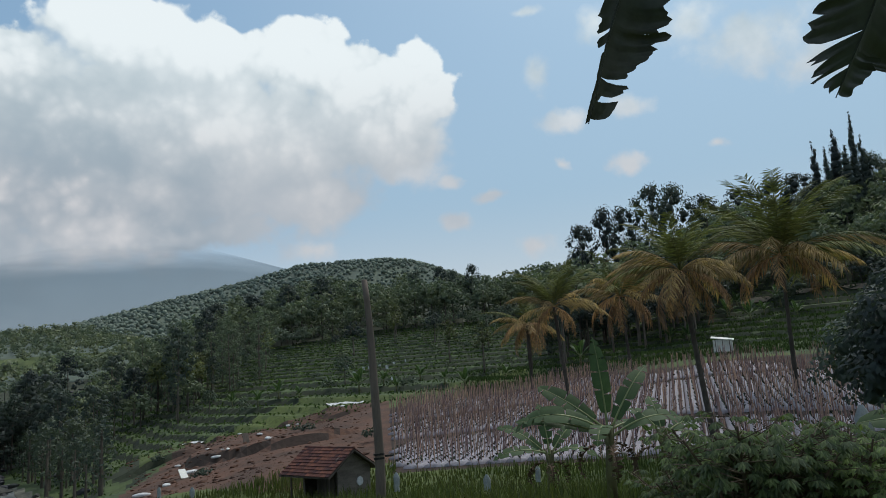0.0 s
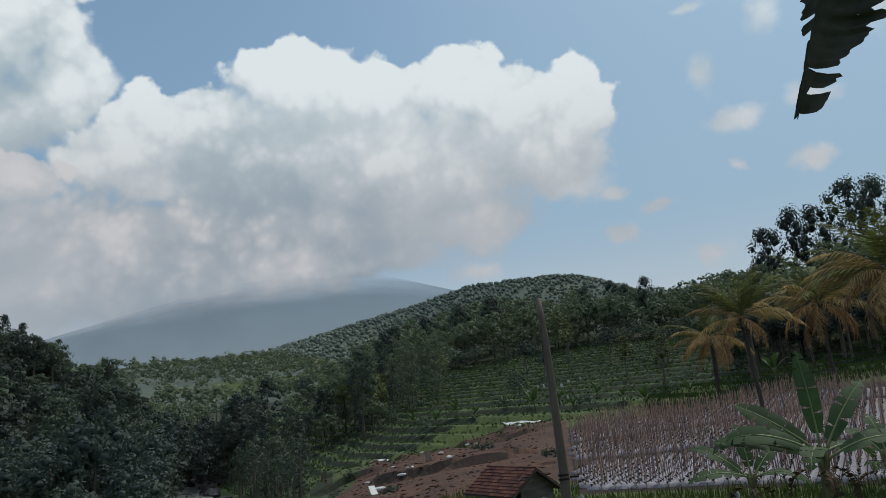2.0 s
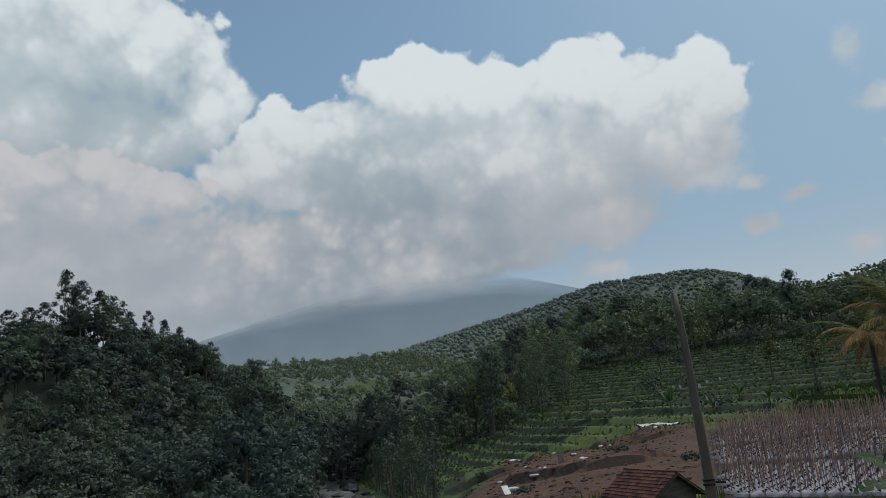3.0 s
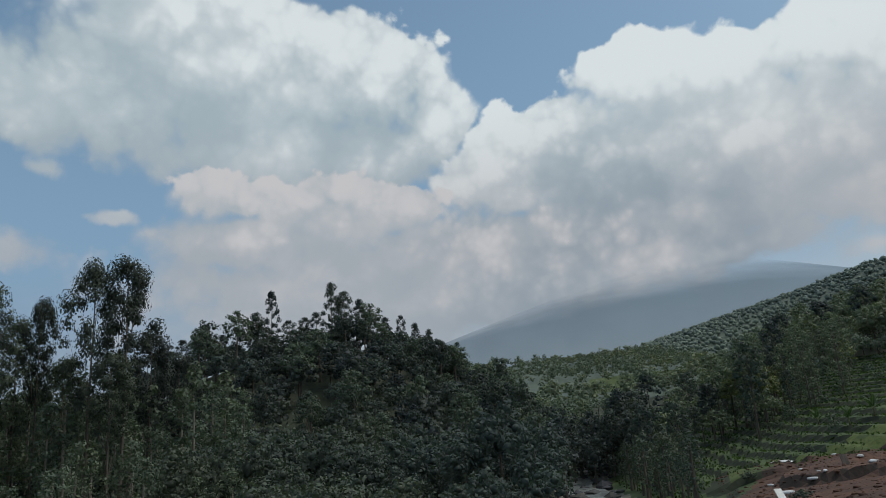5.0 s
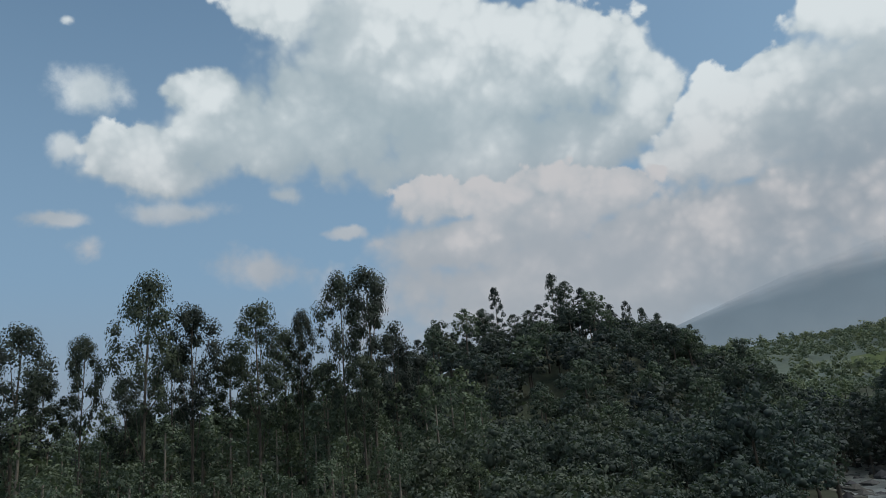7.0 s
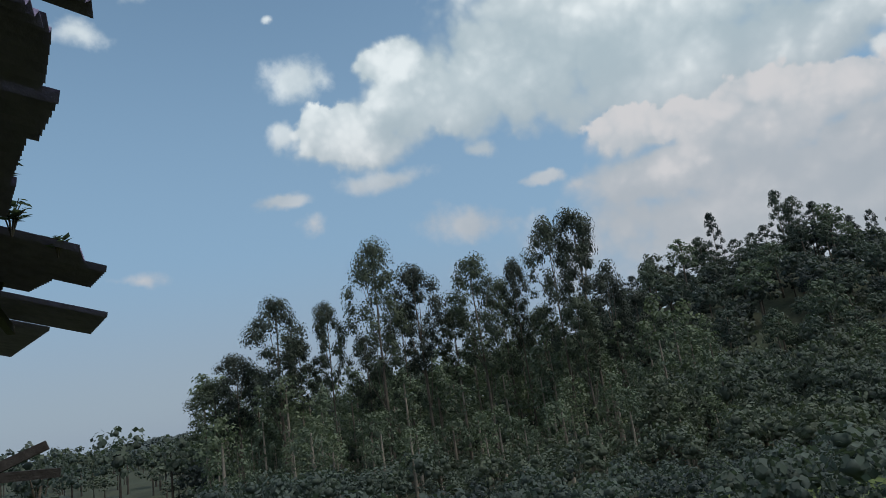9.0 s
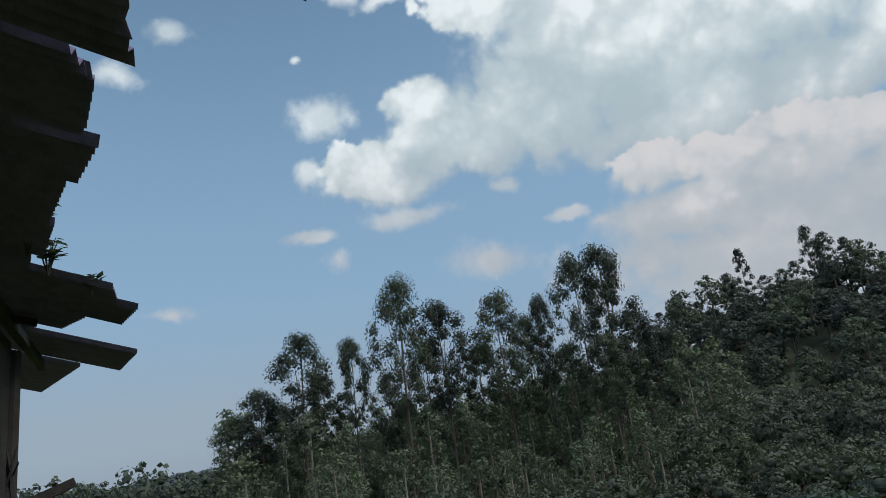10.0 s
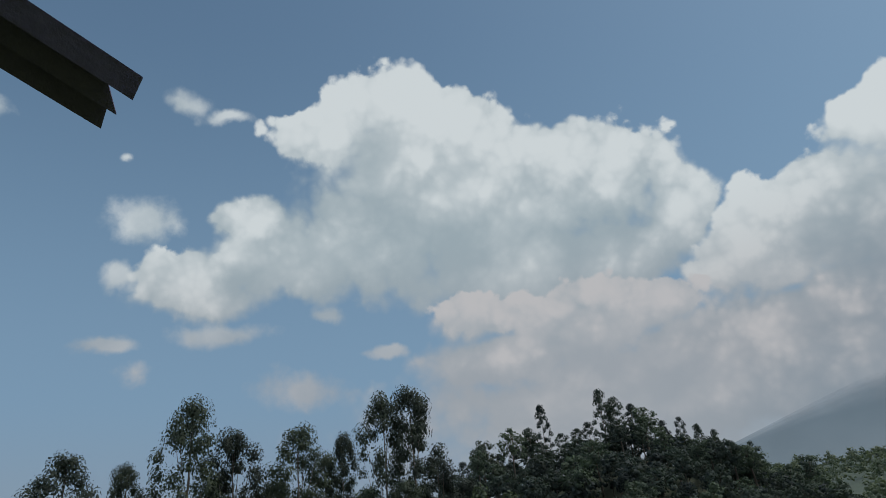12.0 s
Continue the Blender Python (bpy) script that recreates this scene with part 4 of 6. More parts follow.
WHITE_ROOF = material("white_sheet_roof", (0.72, 0.72, 0.70), 0.15, 0.5, 3.0)


def field_ok(x, y):
    r, a = polar(x, y)
    return (a > -30.5) & (a < 5.0) & (r > 39.5) & (r < 76.0 - 4 * np.sin(a * 0.3) ** 2 - 3 * ss(-11, -19, a))


def gap_row(x, y):
    """Banks that part the field in plots."""
    r, a = polar(x, y)
    return (np.abs(r - (49.5 + 0.10 * (a + 12))) < 0.8) | (np.abs(r - (62.5 - 0.12 * a)) < 0.7)


def build_field():
    rng = np.random.default_rng(5)
    stakes, sprouts = Build(), Build()
    one = Build()
    one.tube([(0, 0, 0), (0, 0, 1)], [1.0, 0.85], 5)
    stake_me = one.mesh("stake", STAKE)
    single = 0
    first = True
    for xi in np.arange(-22, 46, 1.15):
        ys = np.arange(28, 80, 0.45)
        xs = xi + 0.33 * (ys - 40)
        good = field_ok(xs, ys) & ~gap_row(xs, ys)
        run = []
        for x, y, g in list(zip(xs, ys, good)) + [(0, 0, False)]:
            if g:
                run.append((x, y))
                continue
            if len(run) > 5:
                b = Build()
                prof = ((-0.55, -0.02), (-0.49, 0.12), (-0.27, 0.17), (0.27, 0.17), (0.49, 0.12), (0.55, -0.02))
                base = []
                for px, py in run[::2] + [run[-1]]:
                    pz = float(land(px, py))
                    base.append([(px + u, py, pz + w + rng.normal() * 0.012) for u, w in prof])
                k = len(prof)
                b.add([q for ring in base for q in ring], [(i * k + j, i * k + j + 1, (i + 1) * k + j + 1, (i + 1) * k + j) for i in range(len(base) - 1) for j in range(k - 1)])
                b.f += [tuple(range(k))[::-1], tuple((len(base) - 1) * k + j for j in range(k))]
                b.m += [0, 0]
                ob = new("mulch_bed", b.mesh("mulch_bed", MULCH, True))
                tagged(ob, "raised vegetable bed under silvery plastic mulch", "field bed", "mulched beds of the field")
                red = rng.uniform() < 0.5
                for px, py in run:
                    pz = float(land(px, py)) + 0.2
                    for side in (-0.24, 0.24):
                        qx, qy = px + side + rng.normal() * 0.03, py + rng.normal() * 0.05
                        for _ in range(3):
                            an, s = rng.uniform(0, math.tau), rng.uniform(0.10, 0.20)
                            c, d = math.cos(an) * s, math.sin(an) * s
                            sprouts.add([(qx, qy, pz), (qx + c * 0.6 - d * 0.4, qy + d * 0.6 + c * 0.4, pz + s * 0.8), (qx + c, qy + d, pz + s * 0.9), (qx + c * 0.6 + d * 0.4, qy + d * 0.6 - c * 0.4, pz + s * 0.8)], [(0, 1, 2, 3)])
                        if rng.uniform() < (0.78 if py < 52 else 0.92):
                            h = rng.uniform(1.1, 1.75)
                            tx, ty = rng.normal() * 0.07, rng.normal() * 0.07
                            w = rng.uniform(0.02, 0.034)
                            if single < 300 and math.hypot(qx, qy) < 46 and rng.uniform() < 0.6:
                                single += 1
                                ob = new("stake", stake_me)
                                aim = Vector((tx, ty, h + 0.25))
                                ob.matrix_basis = Matrix.Translation((qx + 0.05, qy, pz - 0.25)) @ aim.to_track_quat("Z", "Y").to_matrix().to_4x4() @ Matrix.Diagonal((w, w, aim.length, 1))
                                tagged(ob, "thin weathered bamboo stake in a mulched bed", "plant stake", "stakes in the beds")
                                continue
                            stakes.tube([(qx + 0.05, qy, pz - 0.25), (qx + 0.05 + tx, qy + ty, pz + h)], [w, w * 0.8], 3)
            run = []
    tagged(new("stakes", stakes.mesh("stakes", STAKE)), "thin reddish bamboo stakes standing in rows in the beds", "plant stakes", kind="stuff")
    tagged(new("seedlings", sprouts.mesh("seedlings", SPROUT)), "small dark seedlings planted through the plastic mulch", "seedlings", kind="stuff")


build_field()


def build_hut():
    at = ground_at(10.2, 33.0)
    root = new("field_hut")
    tagged(root, "small field hut with red clay tiles and grey bamboo walls", "hut")
    root.matrix_basis = Matrix.Translation(at) @ Matrix.Rotation(radians(-38), 4, "Z")
    L, D, H, up, over = 2.6, 2.5, 1.42, 0.80, 0.34
    x0, x1, y0, y1 = -L / 2, L / 2, -D / 2, D / 2
    # the gable wall, the back wall, the far gable and half of the porch front
    b = Build()
    t = 0.07
    b.add([(x1, y0 + 0.5, -0.4), (x1, y1, -0.4), (x1, y1, H), (x1, 0, H + up * 0.9), (x1, y0 + 0.5, H + 0.42),
           (x1 - t, y0 + 0.5, -0.4), (x1 - t, y1, -0.4), (x1 - t, y1, H), (x1 - t, 0, H + up * 0.9), (x1 - t, y0 + 0.5, H + 0.42)],
          [(0, 1, 2, 3, 4), (9, 8, 7, 6, 5), (0, 5, 6, 1), (1, 6, 7, 2), (2, 7, 8, 3), (3, 8, 9, 4), (4, 9, 5, 0)])
    part("gable_wall", b.mesh("gable_wall", BAMBOO_WALL), root)
    b = Build()
    b.box((0, y1 - 0.04, H / 2 - 0.2), (L - 0.2, 0.07, H + 0.38))
    b.box((x0 + 0.04, 0.35, H / 2 - 0.2), (0.07, D - 0.8, H + 0.38))
    part("back_wall", b.mesh("back_wall", BAMBOO_WALL), root)
    b = Build()
    b.box((0.55, y0 + 0.5, 0.35), (1.1, 0.06, 1.5))
    for k in range(5):
        b.box((0.05 + k * 0.25, y0 + 0.455, 0.35), (0.05, 0.03, 1.5))
    part("plank_front", b.mesh("plank_front", OLD_WOOD), root)
    for px, py in ((x0 + 0.05, y0 + 0.02), (-0.35, y0 + 0.02), (x1 - 0.06, y0 + 0.02), (x0 + 0.05, y1 - 0.05)):
        p = Build()
        p.tube([(px, py, -0.5), (px + 0.02, py, H + 0.1)], [0.05, 0.042], 6)
        part("post", p.mesh("post", OLD_WOOD), root)
    roof = Build()
    run = (D / 2 + over)
    drop = up / (D / 2)
    for s in (-1, 1):
        q = [(x0 - over, 0, H + up), (x1 + over, 0, H + up), (x1 + over, s * run, H + up - drop * run), (x0 - over, s * run, H + up - drop * run)]
        low = [(a, c, e - 0.05) for a, c, e in q]
        roof.add(q + low, [(0, 1, 2, 3), (7, 6, 5, 4), (0, 4, 5, 1), (1, 5, 6, 2), (2, 6, 7, 3), (3, 7, 4, 0)])
    roof_ob = part("roof", roof.mesh("roof", OLD_WOOD), root)
    tile = Build()
    w, ln = 0.26, 0.27
    prof = ((-0.5, 0.0), (-0.25, 0.03), (0.0, 0.012), (0.25, 0.035), (0.5, 0.008))
    for e, yy in ((0.03, 0.0), (0.0, ln)):
        for u, h in prof:
            tile.v.append((u * w, yy, h + e))
    for u, h in prof:
        tile.v.append((u * w, 0.0, h + 0.008))
    tile.f = [(i, i + 1, i + 6, i + 5) for i in range(4)] + [(i, i + 10, i + 11, i + 1) for i in range(4)]
    tile.m = [0] * 8
    tile_me = tile.mesh("tile", TILE)
    rng = np.random.default_rng(3)
    pitch = math.atan2(up, D / 2)
    n_x, n_y = 13, 9
    for s in (-1, 1):
        for i in range(n_x):
            for j in range(n_y):
                u = x0 - over + (i + 0.5) * (L + 2 * over) / n_x
                d = run - (j + 0.5) * run / n_y + 0.10
                turn = Matrix.Rotation(0 if s < 0 else math.pi, 4, "Z") @ Matrix.Rotation(pitch, 4, "X") @ Matrix.Rotation(rng.normal() * 0.02, 4, "Z")
                part("tile", tile_me, roof_ob, at=Matrix.Translation((u, s * d, H + up - drop * d + 0.012 + rng.uniform(0, 0.012))) @ turn)
    ridge = Build()
    ridge.tube([(x0 - over, 0, H + up + 0.02), (0, 0, H + up + 0.0), (x1 + over, 0, H + up + 0.03)], [0.07, 0.07, 0.07], 8)
    part("ridge_cap", ridge.mesh("ridge_cap", TILE), root, "dark clay ridge cap")
    barge = Build()
    for s in (-1, 1):
        barge.tube([(x1 + over, 0, H + up - 0.06), (x1 + over, s * run, H + up - drop * run - 0.06)], [0.045, 0.045], 4)
    part("bargeboard", barge.mesh("bargeboard", OLD_WOOD), root)
    b = Build()
    b.tube([(x1 + 0.03, 0.55, 0.75), (x1 + 0.07, 0.55, 0.75)], [0.20, 0.19], 12)
    part("white_tarp", b.mesh("white_tarp", BAG), root, "crumpled white sheet hung on the wall")


build_hut()


def build_pole():
    base = ground_at(6.35, 22.0)
    top = spot(6.8, 7.8, 22.3)
    root = new("utility_pole")
    tagged(root, "weathered leaning wooden utility pole with an iron clamp", "pole")
    root.matrix_basis = Matrix.Translation(base)
    d = top - base
    b = Build()
    n = 12
    side = Vector((1, 0, 0))
    b.tube([d * t + side * (0.10 * math.sin(t * math.pi) + 0.02 * math.sin(9 * t)) - Vector((0, 0, 0.5 * (t == 0))) for t in np.linspace(0, 1, n)], [0.165 - 0.07 * t for t in np.linspace(0, 1, n)], 12)
    part("shaft", b.mesh("shaft", POLE_WOOD, True), root)
    b = Build()
    p = d * 0.235 + side * 0.067
    for k in (-0.06, 0.06):
        b.tube([p + d.normalized() * (k - 0.03), p + d.normalized() * (k + 0.03)], [0.172, 0.172], 12)
    b.box(p + Vector((0.32, 0, 0.0)), (0.28, 0.05, 0.06))
    part("clamp", b.mesh("clamp", IRON), root, "dark iron clamp with a short arm")


build_pole()


def build_shed():
    at = ground_at(-21.4, 80.0) + Vector((0, 0, 0.25))
    root = new("shed")
    tagged(root, "tiny white-roofed field shed with pale board walls", "shed")
    root.matrix_basis = Matrix.Translation(at) @ Matrix.Rotation(radians(-24), 4, "Z")
    b = Build()
    b.box((0, 0, 0.45), (1.9, 1.5, 1.5))
    part("body", b.mesh("body", PALE_WALL), root)
    b = Build()
    for k in range(3):
        b.box((-0.7 + k * 0.7, -0.77, 0.45), (0.06, 0.05, 1.5))
    part("batten", b.mesh("batten", OLD_WOOD), root)
    b = Build()
    b.box((0, 0, 1.32), (2.3, 1.9, 0.08), Matrix.Rotation(radians(9), 3, "Y") @ Matrix.Rotation(radians(6), 3, "X"))
    part("roof", b.mesh("roof", WHITE_ROOF), root, "white sheet roof")


build_shed()


def build_far_house(az, r, turn, wide):
    """A pale farmhouse far up the valley, half hidden by trees."""
    root = new("farmhouse")
    tagged(root, "small pale farmhouse with a light sheet roof among trees", "house", "farmhouses up the valley")
    root.matrix_basis = Matrix.Translation(ground_at(az, r)) @ Matrix.Rotation(radians(az + turn), 4, "Z")
    deep, high = wide * 0.6, 6.5
    b = Build()
    b.box((0, 0, high / 2 - 0.5), (wide, deep, high + 1.0))
    body = part("wall", b.mesh("wall", PALE_WALL), root)
    for k in (-0.3, 0.0, 0.3):
        b = Build()
        b.box((wide * k, -deep / 2 - 0.02, high - 1.4), (wide * 0.14, 0.08, 1.3))
        part("window", b.mesh("window", IRON), body)
    b = Build()
    top = [(-wide * 0.56, -deep * 0.62, high - 0.1), (wide * 0.56, -deep * 0.62, high - 0.1), (wide * 0.56, 0, high + 1.8), (-wide * 0.56, 0, high + 1.8), (wide * 0.56, deep * 0.62, high - 0.1), (-wide * 0.56, deep * 0.62, high - 0.1)]
    b.add(top + [(x, y, z - 0.15) for x, y, z in top], [(0, 1, 2, 3), (3, 2, 4, 5), (7, 6, 9, 8), (8, 9, 11, 10), (0, 6, 7, 1), (5, 4, 10, 11), (1, 7, 8, 2), (2, 8, 10, 4), (0, 3, 9, 6), (3, 5, 11, 9)])
    part("roof", b.mesh("roof", WHITE_ROOF), root, "light sheet roof")


build_far_house(22.6, 640, 25, 9.0)
build_far_house(21.7, 655, -20, 7.0)


def lump(rng, sx, sy, sz, mat, name):
    bm = bmesh.new()
    bmesh.ops.create_icosphere(bm, subdivisions=2, radius=1.0)
    for v in bm.verts:
        n = 1 + 0.22 * noise.noise(v.co * 1.7 + Vector((rng.uniform(0, 9), 0, 0)) * 0 + Vector((sx * 9, sy * 7, 0)))
        v.co = Vector((v.co.x * sx * n, v.co.y * sy * n, max(v.co.z, -0.4) * sz * n))
    me = bpy.data.meshes.new(name)
    bm.to_mesh(me)
    bm.free()
    me.materials.append(mat)
    me.polygons.foreach_set("use_smooth", np.ones(len(me.polygons), dtype=bool))
    return me


def build_bags():
    rng = np.random.default_rng(8)
    meshes = [lump(rng, rng.uniform(0.35, 0.6), rng.uniform(0.25, 0.4), rng.uniform(0.2, 0.3), BAG, "sack") for _ in range(4)]
    for a, r in ((17.6, 80), (18.4, 82), (17.0, 84), (13.3, 84), (12.6, 82), (15.5, 70), (14.6, 68), (19.4, 66), (18.7, 60), (18.3, 61), (17.9, 60), (20.6, 57), (14.9, 60), (16.8, 73), (22.3, 52), (21.5, 68), (9.0, 84), (24.0, 49), (12.0, 74)):
        ob = new("sack", meshes[rng.integers(4)])
        p = ground_at(a, r)
        s = rng.uniform(0.35, 0.8)
        ob.matrix_basis = Matrix.Translation(p + Vector((0, 0, 0.06))) @ Matrix.Rotation(rng.uniform(0, 6), 4, "Z") @ Matrix.Diagonal((s * 1.3, s, s, 1))
        tagged(ob, "white plastic sack lying on the bare red soil", "sack", "sacks on the plot")
    for k, (a, r, w, h) in enumerate(((8.8, 86.5, 4.6, 0.9), (20.4, 79, 2.2, 0.6))):
        b = Build()
        for i in range(9):
            for j in range(4):
                b.v.append((-w / 2 + w * i / 8, -h / 2 + h * j / 3, 0.25 + 0.10 * rng.normal()))
        b.f = [(i * 4 + j, i * 4 + 4 + j, i * 4 + 5 + j, i * 4 + 1 + j) for i in range(8) for j in range(3)]
        b.m = [0] * len(b.f)
        ob = new("plastic_sheet", b.mesh("plastic_sheet", BAG, True))
        ob.matrix_basis = Matrix.Translation(ground_at(a, r)) @ Matrix.Rotation(radians(a), 4, "Z")
        tagged(ob, "crumpled white plastic sheet spread at the plot's edge", "plastic sheet", "sheets on the plot")
    for a, r, tilt in ((16.5, 62, 0.5), (21.0, 54, 0.9)):
        b = Build()
        b.box((0, 0, 0.45), (0.5, 0.06, 0.9))
        ob = new("board", b.mesh("board", PALE_WALL if tilt > 0.6 else OLD_WOOD))
        ob.matrix_basis = Matrix.Translation(ground_at(a, r)) @ Matrix.Rotation(radians(a + 20), 4, "Z") @ Matrix.Rotation(-tilt, 4, "X")
        tagged(ob, "weathered board propped on the soil of the plot", "board", "boards on the plot")
    # plastic bags pulled over sticks
    for a, el, r, h in ((-2.2, -9.3, 24, 0.75), (-6.3, -8.6, 27, 0.6), (-29.8, -6.6, 13, 0.95), (20.5, -9, 39, 0.8), (22.8, -8.5, 43, 0.7), (5.0, -8.5, 31, 0.8)):
        root = new("bagged_stick")
        tagged(root, "crumpled pale plastic bag pulled over a stick in the grass", "plastic bag", "bags on sticks")
        p = ground_at(a, r)
        root.matrix_basis = Matrix.Translation(p)
        top = spot(a, el, r).z - p.z + h * 0.5
        top = max(top, h * 0.9)
        b = Build()
        b.tube([(0, 0, -0.2), (0.03, 0, top)], [0.02, 0.016], 5)
        part("stick", b.mesh("stick", OLD_WOOD), root)
        b = Build()
        ring = []
        for i, t in enumerate(np.linspace(0, 1, 6)):
            for k in range(9):
                rad = (0.16 + 0.05 * t) * (1 + 0.25 * math.sin(k * 2.6 + i)) * h
                ring.append((rad * math.cos(k * math.tau / 9) * (0.8 if i else 0.25), rad * 0.6 * math.sin(k * math.tau / 9) * (0.8 if i else 0.25), top + 0.03 - t * h))
        b.add(ring, [(i * 9 + k, i * 9 + (k + 1) % 9, i * 9 + 9 + (k + 1) % 9, i * 9 + 9 + k) for i in range(5) for k in range(9)])
        part("bag", b.mesh("bag", PLASTIC, True), root)


build_bags()


def build_clods():
    """Clods and furrow crumbs on the red plots."""
    rng = np.random.default_rng(14)
    bm = bmesh.new()
    bmesh.ops.create_icosphere(bm, subdivisions=1, radius=1.0)
    ball, tri = np.array([v.co[:] for v in bm.verts]), [tuple(v.index for v in f.verts) for f in bm.faces]
    bm.free()
    b = Build()
    for _ in range(1500):
        r, a = rng.uniform(44, 85), rng.uniform(7, 25)
        s = 0.04 + 0.18 * rng.uniform() ** 4
        p = np.array(ground_at(a, r))
        b.add(ball * (1 + 0.25 * rng.normal(size=(len(ball), 1))) * np.array([s * 1.3, s, s * 0.7]) + p, tri)
    tagged(new("clods", b.mesh("clods", SOIL)), "clods of red earth on the bare plots", "soil clods", kind="stuff")
    weeds = []
    for _ in range(7):
        weeds.append((rng.uniform(6.5, 25), rng.uniform(42, 90)))
    wood_stuff("plot_weeds", "weeds and low bushes between the red plots", weeds, rng, 0.9, 1.6, 150, 0.16, LEAF, False)


build_clods()


def build_flags():
    """Scraps of white plastic that mark the terraces, and the cart track above them."""
    rng = np.random.default_rng(41)
    for a, r in ((5.4, 118), (6.0, 121), (6.8, 116), (7.3, 119), (4.8, 124), (8.1, 114), (5.0, 97), (8.6, 129), (3.8, 127)):
        root = new("marker_flag")
        tagged(root, "scrap of white plastic on a stick in the terraces", "marker", "markers on the terraces")
        root.matrix_basis = Matrix.Translation(ground_at(a, r))
        b = Build()
        b.tube([(0, 0, -0.2), (0, 0, 1.1)], [0.02, 0.015], 4)
        part("stick", b.mesh("stick", OLD_WOOD), root)
        b = Build()
        h, w = rng.uniform(0.3, 0.55), rng.uniform(0.3, 0.6)
        b.add([(0, 0.02, 1.1), (w * 0.5, 0.05, 1.12), (w, -0.03, 1.0), (w * 0.9, 0.05, 1.0 - h), (w * 0.4, -0.04, 1.05 - h), (0, 0.02, 1.1 - h)], [(0, 1, 4, 5), (1, 2, 3, 4)])
        part("scrap", b.mesh("scrap", BAG), root)
    b = Build()
    aa = np.linspace(-33, -17, 60)
    for a in aa:
        r = 112 + 1.6 * math.sin(a * 0.6)
        for k in (0, 1):
            p = ground_at(float(a), r + 1.8 * k)
            b.v.append((p.x, p.y, float(land(p.x, p.y)) + 0.35))
    b.f = [(2 * i, 2 * i + 1, 2 * i + 3, 2 * i + 2) for i in range(len(aa) - 1)]
    b.m = [0] * len(b.f)
    track = material("pale_earth_track", (0.20, 0.17, 0.13), 0.4, 0.95, 0.6, 0.4)
    tagged(new("path", b.mesh("path", track, True)), "narrow pale earth track along the slope", "path", kind="structure")


build_flags()


# ---- palms, bananas and bushes ----
def frond_mesh(rng, length, droop, leaf_len, mat, name, hang=0.5, pairs=32):
    """A feather frond that leaves the crown along +x and bends down."""
    b = Build()
    n = 12
    path, el = [Vector((0, 0, 0))], 0.0
    for i in range(1, n):
        el = -droop * (i / (n - 1)) ** 1.4
        path.append(path[-1] + Vector((math.cos(el), 0, math.sin(el))) * length / (n - 1))
    b.tube(path, [0.035 - 0.028 * i / (n - 1) for i in range(n)], 4, cap=False)
    for k in range(pairs):
        t = 0.16 + 0.84 * k / (pairs - 1)
        f = t * (n - 1)
        i = min(int(f), n - 2)
        p = path[i].lerp(path[i + 1], f - i)
        d = (path[i + 1] - path[i]).normalized()
        ln = leaf_len * (0.55 + 0.45 * math.sin(math.pi * min(1, t * 0.95 + 0.1))) * rng.uniform(0.75, 1.15)
        for s in (-1, 1):
            way = (d * rng.uniform(0.45, 0.9) + Vector((0, s * rng.uniform(0.45, 1.0), -hang * rng.uniform(0.5, 1.3)))).normalized()
            mid = p + way * ln * 0.55
            tip = p + way * ln + Vector((0, 0, -0.22 * ln * (0.4 + hang)))
            w = d * 0.03
            b.add([p - w * 0.5, p + w * 0.5, mid + w, tip, mid - w], [(0, 1, 2, 4), (4, 2, 3)])
    return b.mesh(name, mat)


rng = np.random.default_rng(21)
FRONDS = {
    "up": [frond_mesh(rng, 4.3, 0.85, 0.95, FROND, "frond", 0.30, 48) for _ in range(3)],
    "arch": [frond_mesh(rng, 4.2, 1.0, 0.95, FROND, "frond", 0.45, 46) for _ in range(3)],
    "gold": [frond_mesh(rng, 4.0, 1.05, 1.0, FROND_GOLD, "frond", 0.7, 44) for _ in range(3)],
    "dry": [frond_mesh(rng, 3.4, 1.6, 0.8, FROND_DRY, "frond", 0.8, 40) for _ in range(3)],
}


